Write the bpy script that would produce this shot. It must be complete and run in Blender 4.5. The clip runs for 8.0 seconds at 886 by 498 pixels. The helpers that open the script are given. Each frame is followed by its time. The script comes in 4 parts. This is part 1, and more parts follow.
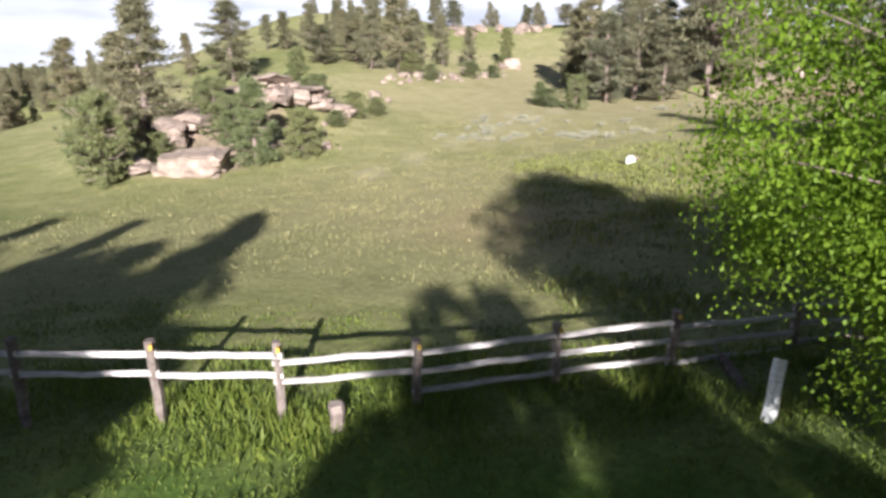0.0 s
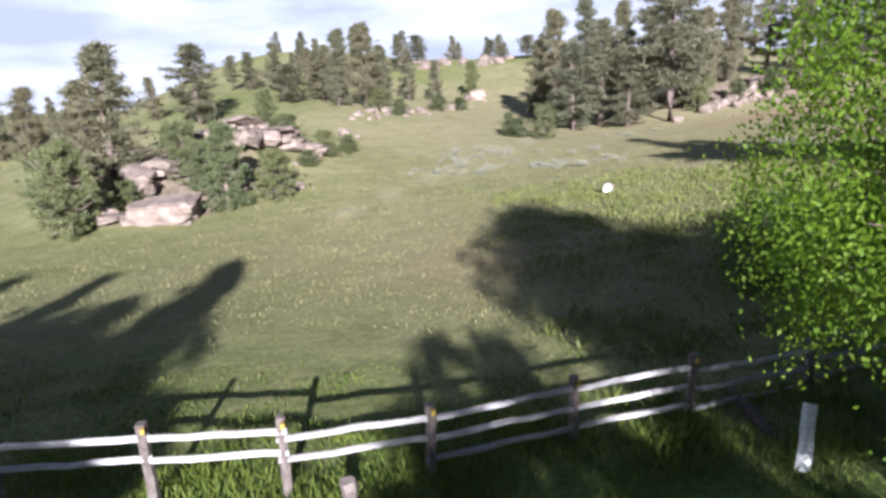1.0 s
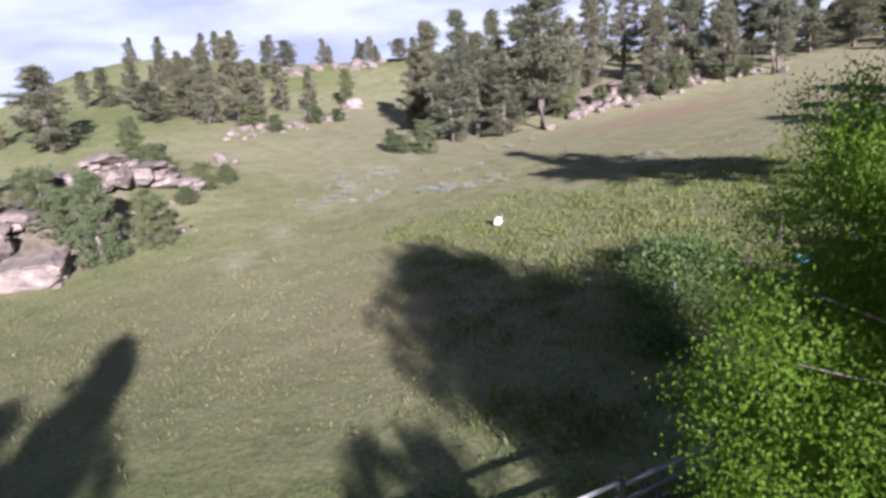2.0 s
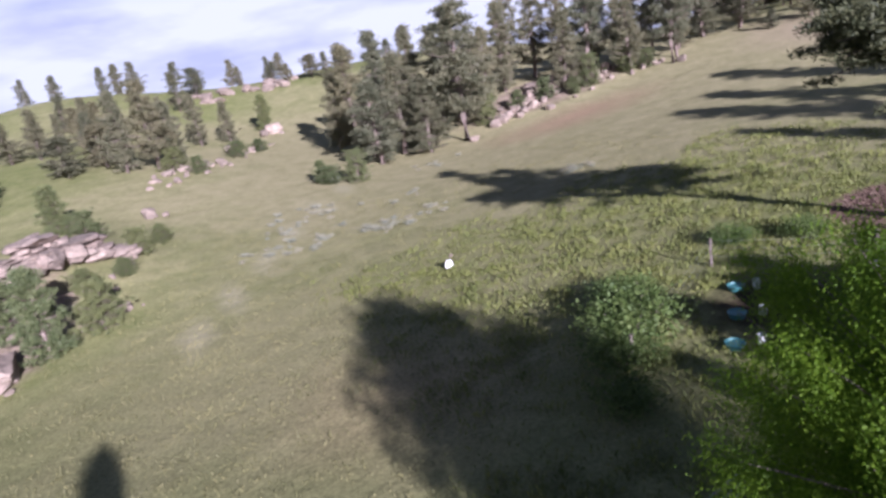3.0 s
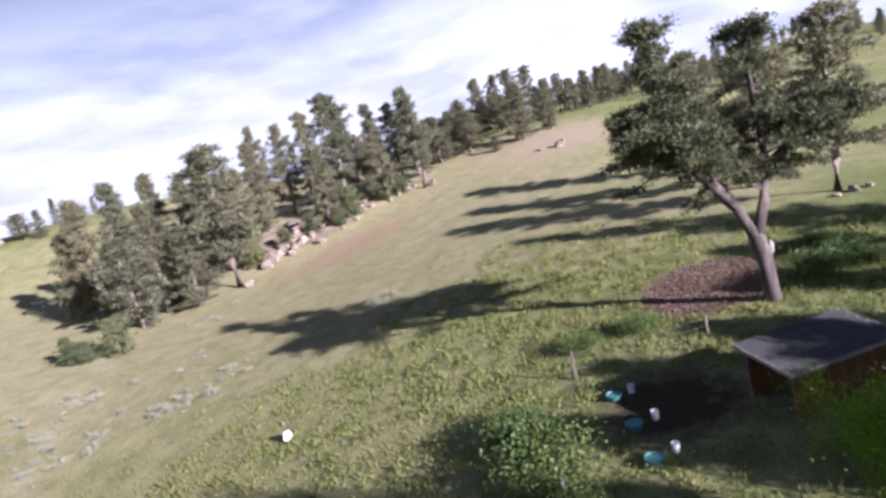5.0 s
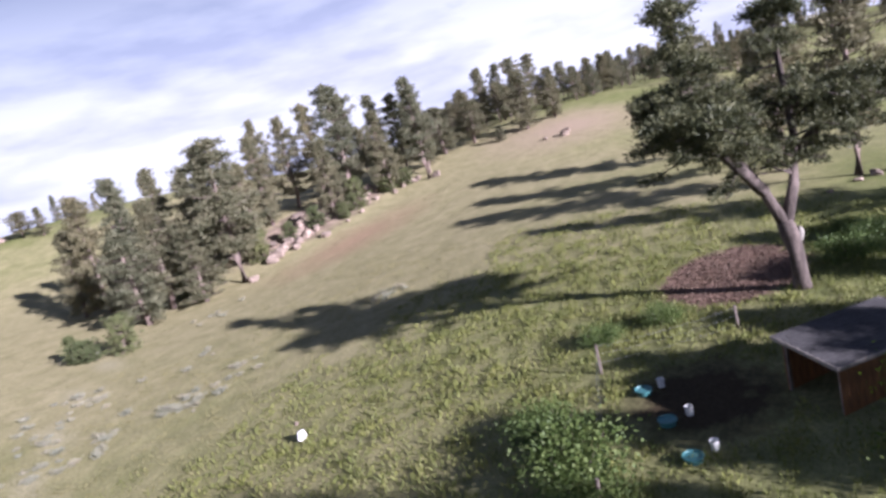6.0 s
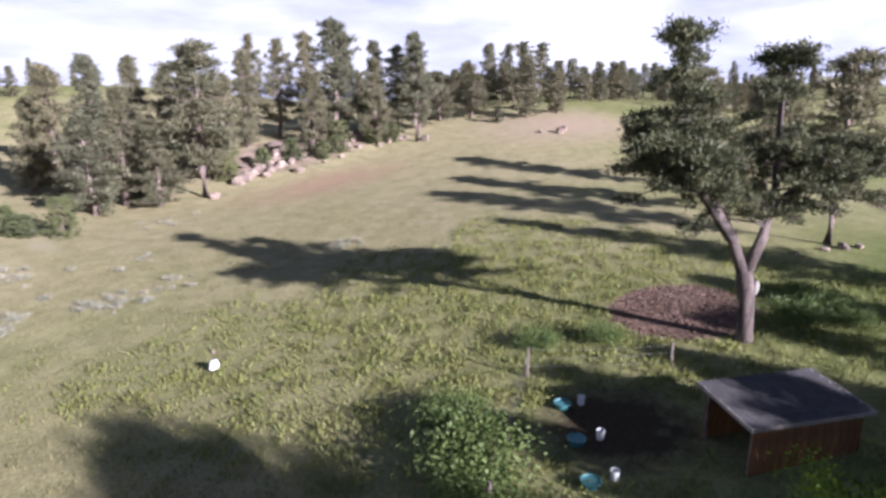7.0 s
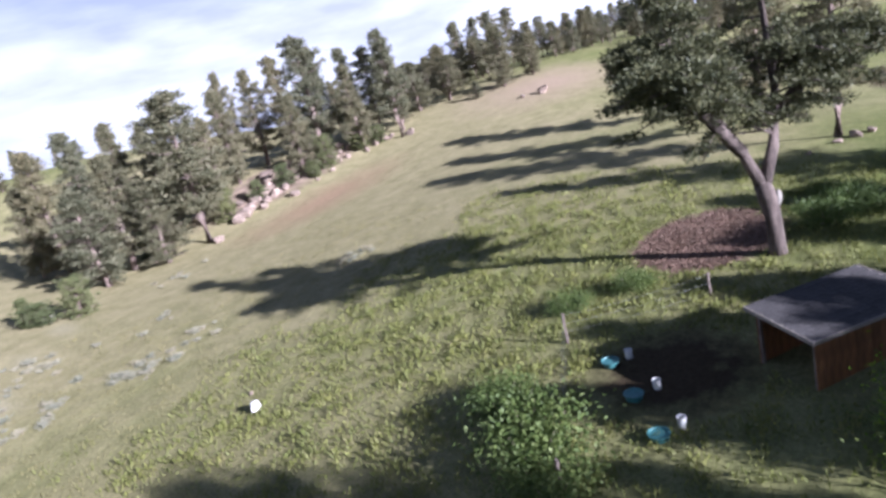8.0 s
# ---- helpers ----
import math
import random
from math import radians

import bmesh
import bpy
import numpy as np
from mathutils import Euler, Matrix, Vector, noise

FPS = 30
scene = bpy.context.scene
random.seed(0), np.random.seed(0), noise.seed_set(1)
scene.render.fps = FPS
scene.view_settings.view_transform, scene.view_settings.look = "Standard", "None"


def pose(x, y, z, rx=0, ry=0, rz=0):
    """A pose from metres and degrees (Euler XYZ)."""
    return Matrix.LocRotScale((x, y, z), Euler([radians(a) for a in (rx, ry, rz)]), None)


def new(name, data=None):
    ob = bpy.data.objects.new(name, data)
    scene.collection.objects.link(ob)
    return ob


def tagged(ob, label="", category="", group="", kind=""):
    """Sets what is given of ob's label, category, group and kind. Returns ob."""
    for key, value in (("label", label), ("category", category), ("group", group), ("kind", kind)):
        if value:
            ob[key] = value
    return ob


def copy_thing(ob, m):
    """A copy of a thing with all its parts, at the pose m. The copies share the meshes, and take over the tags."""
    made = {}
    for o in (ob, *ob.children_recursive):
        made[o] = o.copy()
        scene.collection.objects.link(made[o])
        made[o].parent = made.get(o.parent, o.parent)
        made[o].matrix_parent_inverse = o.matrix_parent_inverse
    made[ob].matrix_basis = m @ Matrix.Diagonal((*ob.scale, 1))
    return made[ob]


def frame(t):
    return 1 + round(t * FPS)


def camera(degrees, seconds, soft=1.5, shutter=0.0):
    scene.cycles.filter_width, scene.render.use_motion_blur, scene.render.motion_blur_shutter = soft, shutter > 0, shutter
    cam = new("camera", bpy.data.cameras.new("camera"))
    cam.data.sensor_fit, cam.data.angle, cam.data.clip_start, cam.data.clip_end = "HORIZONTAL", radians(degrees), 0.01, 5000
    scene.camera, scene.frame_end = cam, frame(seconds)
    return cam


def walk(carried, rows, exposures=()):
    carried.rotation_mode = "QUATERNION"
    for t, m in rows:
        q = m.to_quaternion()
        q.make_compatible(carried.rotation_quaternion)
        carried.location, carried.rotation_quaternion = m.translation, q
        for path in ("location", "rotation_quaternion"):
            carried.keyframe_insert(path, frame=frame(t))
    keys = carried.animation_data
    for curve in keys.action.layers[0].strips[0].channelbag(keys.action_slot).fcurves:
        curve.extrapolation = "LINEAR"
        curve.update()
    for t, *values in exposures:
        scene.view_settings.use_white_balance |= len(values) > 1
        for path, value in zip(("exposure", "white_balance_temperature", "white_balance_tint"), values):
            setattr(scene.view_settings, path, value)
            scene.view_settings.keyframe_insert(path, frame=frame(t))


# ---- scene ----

# ---- camera and its flight ----
cam = camera(70.5, 8.0, soft=3.1)
PATH = [
    (0, pose(0.540, 3.239, 5.068, 73.233, 0.149, 0.495)),
    (0.5, pose(0.314, 3.384, 4.930, 75.907, 0.716, 1.167)),
    (1, pose(0.006, 3.818, 5.337, 75.892, 2.219, -2.738)),
    (1.5, pose(-0.311, 4.287, 6.254, 75.643, 1.779, -9.197)),
    (1.7, pose(-0.420, 4.450, 6.860, 75.355, 2.746, -11.578)),
    (2.8, pose(-1.304, 4.201, 11.149, 72.927, 7.103, -20.644)),
    (3, pose(-1.521, 4.341, 11.608, 73.167, 9.280, -22.185)),
    (3.5, pose(-2.728, 4.779, 12.309, 74.826, -2.452, -25.249)),
    (4, pose(-3.125, 6.079, 12.475, 76.231, -4.177, -27.938)),
    (4.2, pose(-2.908, 6.647, 12.608, 76.949, -3.651, -34.158)),
    (4.4, pose(-2.907, 7.771, 12.719, 77.268, -1.825, -47.349)),
    (4.5, pose(-3.342, 8.312, 12.958, 77.384, 0.515, -49.163)),
    (5, pose(-3.516, 9.521, 12.755, 79.828, 13.566, -46.693)),
    (5.2, pose(-3.442, 9.842, 12.815, 79.633, 14.992, -46.166)),
    (6.3, pose(-3.084, 10.975, 12.679, 78.287, 13.318, -47.471)),
    (6.5, pose(-2.607, 10.975, 12.629, 77.331, 7.075, -47.008)),
    (7, pose(-2.121, 11.083, 12.569, 76.221, -0.063, -46.424)),
    (7.5, pose(-1.797, 11.346, 12.375, 76.034, 4.526, -47.173)),
    (8, pose(-1.440, 11.540, 12.325, 74.916, 13.692, -48.636)),
]
walk(cam, PATH, [(0.0, 1.7, 5900, 15), (1.5, 1.5, 5250, 22), (3.0, 1.34, 5300, 30), (4.0, 1.36, 5350, 30), (4.5, 1.64, 5400, 28), (6.5, 1.53, 5450, 30), (7.0, 1.64, 5450, 29), (8.0, 1.68, 5250, 26)])

# ---- world, sun, exposure ----
SUN_ELEV, SUN_TURN = radians(19.3), radians(4.0)
light_way = Vector((-math.sin(SUN_TURN) * math.cos(SUN_ELEV), math.cos(SUN_TURN) * math.cos(SUN_ELEV), -math.sin(SUN_ELEV)))
world = bpy.data.worlds.new("world")
scene.world = world
world.use_nodes = True
wn = world.node_tree
wn.nodes.clear()
w_out = wn.nodes.new("ShaderNodeOutputWorld")
w_bg = wn.nodes.new("ShaderNodeBackground")
w_bg.inputs["Strength"].default_value = 0.024
w_sky = wn.nodes.new("ShaderNodeTexSky")
w_sky.sky_type = "NISHITA"
w_sky.sun_disc = False
w_sky.sun_elevation = SUN_ELEV
w_sky.sun_rotation = radians(176.0)
w_sky.altitude = 1800
w_tc = wn.nodes.new("ShaderNodeTexCoord")
w_map = wn.nodes.new("ShaderNodeMapping")
w_map.inputs["Scale"].default_value = (1.6, 1.6, 6.0)
w_noise = wn.nodes.new("ShaderNodeTexNoise")
w_noise.inputs["Scale"].default_value = 1.7
w_noise.inputs["Detail"].default_value = 7.0
w_noise.inputs["Roughness"].default_value = 0.55
w_ramp = wn.nodes.new("ShaderNodeValToRGB")
w_ramp.color_ramp.elements[0].position = 0.1
w_ramp.color_ramp.elements[1].position = 0.36
w_mix = wn.nodes.new("ShaderNodeMix")
w_mix.data_type = "RGBA"
wn.links.new(w_tc.outputs["Generated"], w_map.inputs["Vector"])
wn.links.new(w_map.outputs["Vector"], w_noise.inputs["Vector"])
wn.links.new(w_noise.outputs["Fac"], w_ramp.inputs["Fac"])
# the clouds bank up towards the horizon and thin out overhead
w_sep = wn.nodes.new("ShaderNodeSeparateXYZ")
w_high = wn.nodes.new("ShaderNodeMapRange")
w_high.inputs["From Min"].default_value, w_high.inputs["From Max"].default_value = 0.13, 0.36
w_high.inputs["To Min"].default_value, w_high.inputs["To Max"].default_value = 1.0, 0.05
w_thin = wn.nodes.new("ShaderNodeMath")
w_thin.operation = "MULTIPLY"
wn.links.new(w_tc.outputs["Generated"], w_sep.inputs["Vector"])
wn.links.new(w_sep.outputs["Z"], w_high.inputs["Value"])
wn.links.new(w_high.outputs["Result"], w_thin.inputs[0])
wn.links.new(w_ramp.outputs["Color"], w_thin.inputs[1])
wn.links.new(w_thin.outputs["Value"], w_mix.inputs[0])
w_grey = wn.nodes.new("ShaderNodeTexNoise")
w_grey.inputs["Scale"].default_value = 2.6
w_grey.inputs["Detail"].default_value = 6.0
w_tone = wn.nodes.new("ShaderNodeValToRGB")
w_tone.color_ramp.elements[0].position, w_tone.color_ramp.elements[0].color = 0.36, (0.66, 0.68, 0.76, 1)
w_tone.color_ramp.elements[1].position, w_tone.color_ramp.elements[1].color = 0.56, (1, 1, 1, 1)
w_cloud = wn.nodes.new("ShaderNodeVectorMath")
w_cloud.operation = "SCALE"
w_cloud.inputs["Scale"].default_value = 15.5
wn.links.new(w_map.outputs["Vector"], w_grey.inputs["Vector"])
wn.links.new(w_grey.outputs["Fac"], w_tone.inputs["Fac"])
wn.links.new(w_tone.outputs["Color"], w_cloud.inputs[0])
wn.links.new(w_cloud.outputs["Vector"], w_mix.inputs[7])
wn.links.new(w_sky.outputs["Color"], w_mix.inputs[6])
wn.links.new(w_mix.outputs[2], w_bg.inputs["Color"])
wn.links.new(w_bg.outputs["Background"], w_out.inputs["Surface"])

sun_data = bpy.data.lights.new("sun", "SUN")
sun_data.energy, sun_data.angle, sun_data.color = 5.0, radians(0.6), (1.0, 0.94, 0.84)
sun = new("sun", sun_data)
sun.matrix_world = Matrix.Translation((0, -60, 60)) @ light_way.to_track_quat("-Z", "Y").to_matrix().to_4x4()


# ---- materials ----
def nodes_of(name):
    m = bpy.data.materials.new(name)
    m.use_nodes = True
    nt = m.node_tree
    return m, nt, nt.nodes["Principled BSDF"]


def noise_node(nt, scale, detail=4.0, rough=0.55, coord="Object"):
    tc = nt.nodes.new("ShaderNodeTexCoord")
    n = nt.nodes.new("ShaderNodeTexNoise")
    n.inputs["Scale"].default_value = scale
    n.inputs["Detail"].default_value = detail
    n.inputs["Roughness"].default_value = rough
    nt.links.new(tc.outputs[coord], n.inputs["Vector"])
    return n


def ramp_node(nt, source, stops):
    r = nt.nodes.new("ShaderNodeValToRGB")
    els = r.color_ramp.elements
    while len(els) < len(stops):
        els.new(0.5)
    for el, (p, c) in zip(els, stops):
        el.position, el.color = p, (*c, 1)
    nt.links.new(source, r.inputs["Fac"])
    return r


def mix_node(nt, fac, a, b, blend="MIX"):
    m = nt.nodes.new("ShaderNodeMix")
    m.data_type, m.blend_type = "RGBA", blend
    for value, slot in ((fac, 0), (a, 6), (b, 7)):
        if isinstance(value, (int, float)):
            m.inputs[slot].default_value = value
        elif isinstance(value, tuple):
            m.inputs[slot].default_value = (*value, 1)
        else:
            nt.links.new(value, m.inputs[slot])
    return m.outputs[2]


def bump_node(nt, source, bsdf, strength, distance):
    b = nt.nodes.new("ShaderNodeBump")
    b.inputs["Strength"].default_value, b.inputs["Distance"].default_value = strength, distance
    nt.links.new(source, b.inputs["Height"])
    nt.links.new(b.outputs["Normal"], bsdf.inputs["Normal"])


def surface(name, dark, light, scale, rough=0.85, metal=0.0, bump=0.4, fine=6.0, depth=0.02, stretch=None):
    """A material with a broad and a fine variation between two colours, and a relief."""
    m, nt, bsdf = nodes_of(name)
    broad = noise_node(nt, scale, 5.0)
    grain = noise_node(nt, scale * fine, 5.0, 0.65)
    if stretch:
        for n in (broad, grain):
            tc = n.inputs["Vector"].links[0].from_socket
            mp = nt.nodes.new("ShaderNodeMapping")
            mp.inputs["Scale"].default_value = stretch
            nt.links.new(tc, mp.inputs["Vector"])
            nt.links.new(mp.outputs["Vector"], n.inputs["Vector"])
    base = ramp_node(nt, broad.outputs["Fac"], [(0.3, dark), (0.7, light)])
    spots = ramp_node(nt, grain.outputs["Fac"], [(0.3, (0.55, 0.55, 0.55)), (0.7, (1.25, 1.25, 1.25))])
    col = mix_node(nt, 1.0, base.outputs["Color"], spots.outputs["Color"], "MULTIPLY")
    info = nt.nodes.new("ShaderNodeObjectInfo")
    each = ramp_node(nt, info.outputs["Random"], [(0.0, (0.78, 0.78, 0.78)), (1.0, (1.15, 1.15, 1.15))])
    col = mix_node(nt, 1.0, col, each.outputs["Color"], "MULTIPLY")
    nt.links.new(col, bsdf.inputs["Base Color"])
    bsdf.inputs["Roughness"].default_value = rough
    bsdf.inputs["Metallic"].default_value = metal
    if bump:
        bump_node(nt, grain.outputs["Fac"], bsdf, bump, depth)
    return m


def foliage(name, dark, light, through_light=0.25, rough=0.6):
    """Leaves: each one a little different, and letting some light pass."""
    m, nt, bsdf = nodes_of(name)
    geo = nt.nodes.new("ShaderNodeNewGeometry")
    info = nt.nodes.new("ShaderNodeObjectInfo")
    clumps = noise_node(nt, 0.9, 3.0)
    leaf = ramp_node(nt, geo.outputs["Random Per Island"], [(0.0, dark), (1.0, light)])
    patch = ramp_node(nt, clumps.outputs["Fac"], [(0.3, (0.7, 0.75, 0.7)), (0.7, (1.2, 1.15, 1.1))])
    tree = ramp_node(nt, info.outputs["Random"], [(0.0, (0.8, 0.85, 0.85)), (1.0, (1.15, 1.08, 1.0))])
    col = mix_node(nt, 1.0, leaf.outputs["Color"], patch.outputs["Color"], "MULTIPLY")
    col = mix_node(nt, 1.0, col, tree.outputs["Color"], "MULTIPLY")
    nt.links.new(col, bsdf.inputs["Base Color"])
    bsdf.inputs["Roughness"].default_value = rough
    bsdf.inputs["Specular IOR Level"].default_value = 0.3
    tr = nt.nodes.new("ShaderNodeBsdfTranslucent")
    mix = nt.nodes.new("ShaderNodeMixShader")
    mix.inputs["Fac"].default_value = through_light
    nt.links.new(col, tr.inputs["Color"])
    nt.links.new(bsdf.outputs["BSDF"], mix.inputs[1])
    nt.links.new(tr.outputs["BSDF"], mix.inputs[2])
    nt.links.new(mix.outputs["Shader"], nt.nodes["Material Output"].inputs["Surface"])
    return m


def spot_mask(nt, pos, cx, cy, rx, ry, edge=0.35, wobble=0.5, grain=0.35):
    """1 inside an ellipse on the plan, fading to 0, with an uneven rim."""
    mp = nt.nodes.new("ShaderNodeMapping")
    mp.vector_type = "TEXTURE"
    mp.inputs["Location"].default_value = (cx, cy, 0)
    mp.inputs["Scale"].default_value = (rx, ry, 1e6)
    nt.links.new(pos, mp.inputs["Vector"])
    ln = nt.nodes.new("ShaderNodeVectorMath")
    ln.operation = "LENGTH"
    nt.links.new(mp.outputs["Vector"], ln.inputs[0])
    rim = noise_node(nt, grain, 6.0, 0.65)
    add = nt.nodes.new("ShaderNodeMath")
    add.operation = "MULTIPLY_ADD"
    add.inputs[1].default_value = wobble
    nt.links.new(rim.outputs["Fac"], add.inputs[0])
    nt.links.new(ln.outputs["Value"], add.inputs[2])
    r = nt.nodes.new("ShaderNodeMapRange")
    r.inputs["From Min"].default_value, r.inputs["From Max"].default_value = 0.9 + wobble / 2 - edge, 0.9 + wobble / 2
    r.inputs["To Min"].default_value, r.inputs["To Max"].default_value = 1.0, 0.0
    nt.links.new(add.outputs["Value"], r.inputs["Value"])
    return r.outputs["Result"]


def ground_material():
    m, nt, bsdf = nodes_of("meadow_ground")
    tc = nt.nodes.new("ShaderNodeTexCoord")
    pos = tc.outputs["Object"]
    broad = noise_node(nt, 0.045, 5.0)
    mid = noise_node(nt, 0.5, 6.0, 0.65)
    fine = noise_node(nt, 6.0, 6.0, 0.7)
    green = ramp_node(nt, mid.outputs["Fac"], [(0.3, (0.12, 0.14, 0.045)), (0.7, (0.22, 0.22, 0.085))])
    dry = ramp_node(nt, mid.outputs["Fac"], [(0.3, (0.235, 0.213, 0.105)), (0.7, (0.35, 0.305, 0.17))])
    patches = ramp_node(nt, broad.outputs["Fac"], [(0.40, (0, 0, 0)), (0.62, (0.55, 0.55, 0.55))])
    meadow = spot_mask(nt, pos, 46, 92, 84, 84, 0.5, 0.4)
    both = mix_node(nt, 1.0, patches.outputs["Color"], meadow, "ADD")
    col = mix_node(nt, both, green.outputs["Color"], dry.outputs["Color"])
    col = mix_node(nt, spot_mask(nt, pos, 0, 33, 26, 19, 0.8, 0.5, 0.2), col, mix_node(nt, mid.outputs["Fac"], (0.23, 0.215, 0.1), (0.3, 0.262, 0.135)))
    tan = spot_mask(nt, pos, 4, 27, 7, 8, 0.8, 0.4)
    col = mix_node(nt, tan, col, (0.3, 0.24, 0.125))
    # a worn trail of bleached grass up the meadow, and ruddy soil before the grove
    for tx, ty in ((-4.4, 43), (-1.8, 48), (1.2, 54.5), (4.5, 61), (8.0, 68), (12.5, 74)):
        col = mix_node(nt, spot_mask(nt, pos, tx, ty, 1.7, 4.6, 0.8, 1.1, 0.7), col, (0.335, 0.3, 0.18))
    col = mix_node(nt, spot_mask(nt, pos, 46, 77, 18, 8, 0.8, 0.7, 0.3), col, (0.31, 0.22, 0.135))
    # lush low ground beyond the shed, and the ruddy crest of the meadow
    lush = ramp_node(nt, mid.outputs["Fac"], [(0.3, (0.075, 0.105, 0.025)), (0.7, (0.14, 0.165, 0.045))])
    col = mix_node(nt, spot_mask(nt, pos, 46, 12, 30, 15, 0.6, 0.6, 0.3), col, lush.outputs["Color"])
    col = mix_node(nt, spot_mask(nt, pos, 92, 72, 22, 20, 0.8, 0.6, 0.3), col, (0.34, 0.262, 0.18))
    # green lawn of the yard, its deep shade put into the colour
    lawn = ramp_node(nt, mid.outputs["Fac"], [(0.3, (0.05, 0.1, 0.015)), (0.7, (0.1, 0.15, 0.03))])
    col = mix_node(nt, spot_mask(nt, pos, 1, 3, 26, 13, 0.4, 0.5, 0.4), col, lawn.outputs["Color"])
    # bare earth round the old pine, and the ploughed field
    earth = ramp_node(nt, mid.outputs["Fac"], [(0.35, (0.12, 0.075, 0.05)), (0.65, (0.23, 0.15, 0.115))])
    col = mix_node(nt, spot_mask(nt, pos, 30.7, 24.2, 5.3, 4.5, 0.16, 0.9, 1.3), col, earth.outputs["Color"])
    soil = ramp_node(nt, mid.outputs["Fac"], [(0.3, (0.065, 0.046, 0.033)), (0.7, (0.125, 0.086, 0.06))])
    col = mix_node(nt, spot_mask(nt, pos, 83, 11, 20, 16, 0.12, 0.2), col, soil.outputs["Color"])
    gravel = ramp_node(nt, mid.outputs["Fac"], [(0.3, (0.13, 0.12, 0.1)), (0.7, (0.22, 0.2, 0.17))])
    col = mix_node(nt, spot_mask(nt, pos, 122, 24, 16, 7, 0.2, 0.3), col, gravel.outputs["Color"])
    # stony ground of the two knolls
    stony = ramp_node(nt, mid.outputs["Fac"], [(0.35, (0.16, 0.125, 0.085)), (0.65, (0.33, 0.25, 0.19))])
    col = mix_node(nt, spot_mask(nt, pos, -17.5, 52, 7.5, 9.5, 0.3, 0.9, 0.6), col, stony.outputs["Color"])
    col = mix_node(nt, spot_mask(nt, pos, 51, 92, 20, 7, 0.3, 0.9, 0.5), col, stony.outputs["Color"])
    # bare ground of the pen, shade beside the shed darkened into its colour
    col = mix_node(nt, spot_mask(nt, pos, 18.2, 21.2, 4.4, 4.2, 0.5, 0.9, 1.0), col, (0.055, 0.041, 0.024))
    grain = ramp_node(nt, fine.outputs["Fac"], [(0.3, (0.6, 0.6, 0.6)), (0.7, (1.25, 1.25, 1.25))])
    col = mix_node(nt, 1.0, col, grain.outputs["Color"], "MULTIPLY")
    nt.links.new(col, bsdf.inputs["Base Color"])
    bsdf.inputs["Roughness"].default_value = 0.95
    bsdf.inputs["Specular IOR Level"].default_value = 0.1
    bump_node(nt, mid.outputs["Fac"], bsdf, 0.5, 0.25)
    return m


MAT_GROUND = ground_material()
MAT_PINE = foliage("pine_needles", (0.11, 0.11, 0.065), (0.25, 0.232, 0.15), 0.3)
MAT_OLDPINE = foliage("old_pine_needles", (0.042, 0.052, 0.027), (0.115, 0.12, 0.06), 0.2)
MAT_JUNIPER = foliage("juniper_needles", (0.09, 0.11, 0.045), (0.2, 0.215, 0.1), 0.2)
MAT_LEAF = foliage("elm_leaves", (0.13, 0.222, 0.012), (0.25, 0.355, 0.028), 0.6)
MAT_SHRUB = foliage("shrub_leaves", (0.068, 0.11, 0.027), (0.145, 0.192, 0.06), 0.3)
MAT_SAGE = foliage("sage_leaves", (0.23, 0.225, 0.165), (0.42, 0.4, 0.33), 0.15)
MAT_GRASS = foliage("grass_blades", (0.085, 0.13, 0.018), (0.185, 0.22, 0.042), 0.3)
MAT_WEED = foliage("weed_leaves", (0.155, 0.175, 0.046), (0.265, 0.275, 0.088), 0.3)
MAT_DRYGRASS = foliage("dry_grass_blades", (0.21, 0.2, 0.09), (0.31, 0.28, 0.14), 0.3)
MAT_BARK = surface("pine_bark", (0.13, 0.09, 0.07), (0.3, 0.23, 0.2), 3.0, 0.95, bump=0.9, depth=0.05, stretch=(1, 1, 0.25))
MAT_OLDBARK = surface("old_pine_bark", (0.05, 0.037, 0.03), (0.2, 0.155, 0.135), 2.5, 0.95, bump=0.9, depth=0.06, stretch=(1, 1, 0.25))
MAT_DEADWOOD = surface("dead_wood", (0.16, 0.14, 0.12), (0.34, 0.31, 0.27), 3.0, 0.9, stretch=(1, 1, 0.2))
MAT_ROCK = surface("sandstone", (0.165, 0.125, 0.095), (0.38, 0.29, 0.235), 0.6, 0.92, bump=0.8, depth=0.12)
MAT_PALE = surface("pale_stone", (0.8, 0.78, 0.75), (0.9, 0.88, 0.86), 2.0, 0.8, bump=0.2)
MAT_RAIL = surface("weathered_rail", (0.3, 0.27, 0.25), (0.62, 0.58, 0.55), 2.0, 0.85, bump=0.6, stretch=(0.3, 3, 3))
MAT_POST = surface("weathered_post", (0.11, 0.08, 0.065), (0.27, 0.22, 0.19), 3.0, 0.9, bump=0.6, stretch=(2, 2, 0.4))
MAT_BOARD = surface("cedar_board", (0.1, 0.042, 0.016), (0.3, 0.135, 0.045), 1.6, 0.8, bump=0.4, stretch=(3, 3, 0.3))
MAT_SHINGLE = surface("asphalt_shingle", (0.028, 0.026, 0.027), (0.1, 0.092, 0.09), 3.0, 0.95, bump=0.6, fine=12)
MAT_FASCIA = surface("grey_fascia", (0.22, 0.19, 0.16), (0.36, 0.32, 0.28), 2.0, 0.85)
MAT_TEAL = surface("teal_plastic", (0.05, 0.17, 0.175), (0.085, 0.25, 0.25), 3.0, 0.45, bump=0.05)
MAT_WHITE = surface("white_plastic", (0.72, 0.71, 0.68), (0.85, 0.84, 0.82), 4.0, 0.5, bump=0.05)
MAT_YELLOW = surface("yellow_plastic", (0.5, 0.3, 0.03), (0.62, 0.4, 0.06), 6.0, 0.5, bump=0)
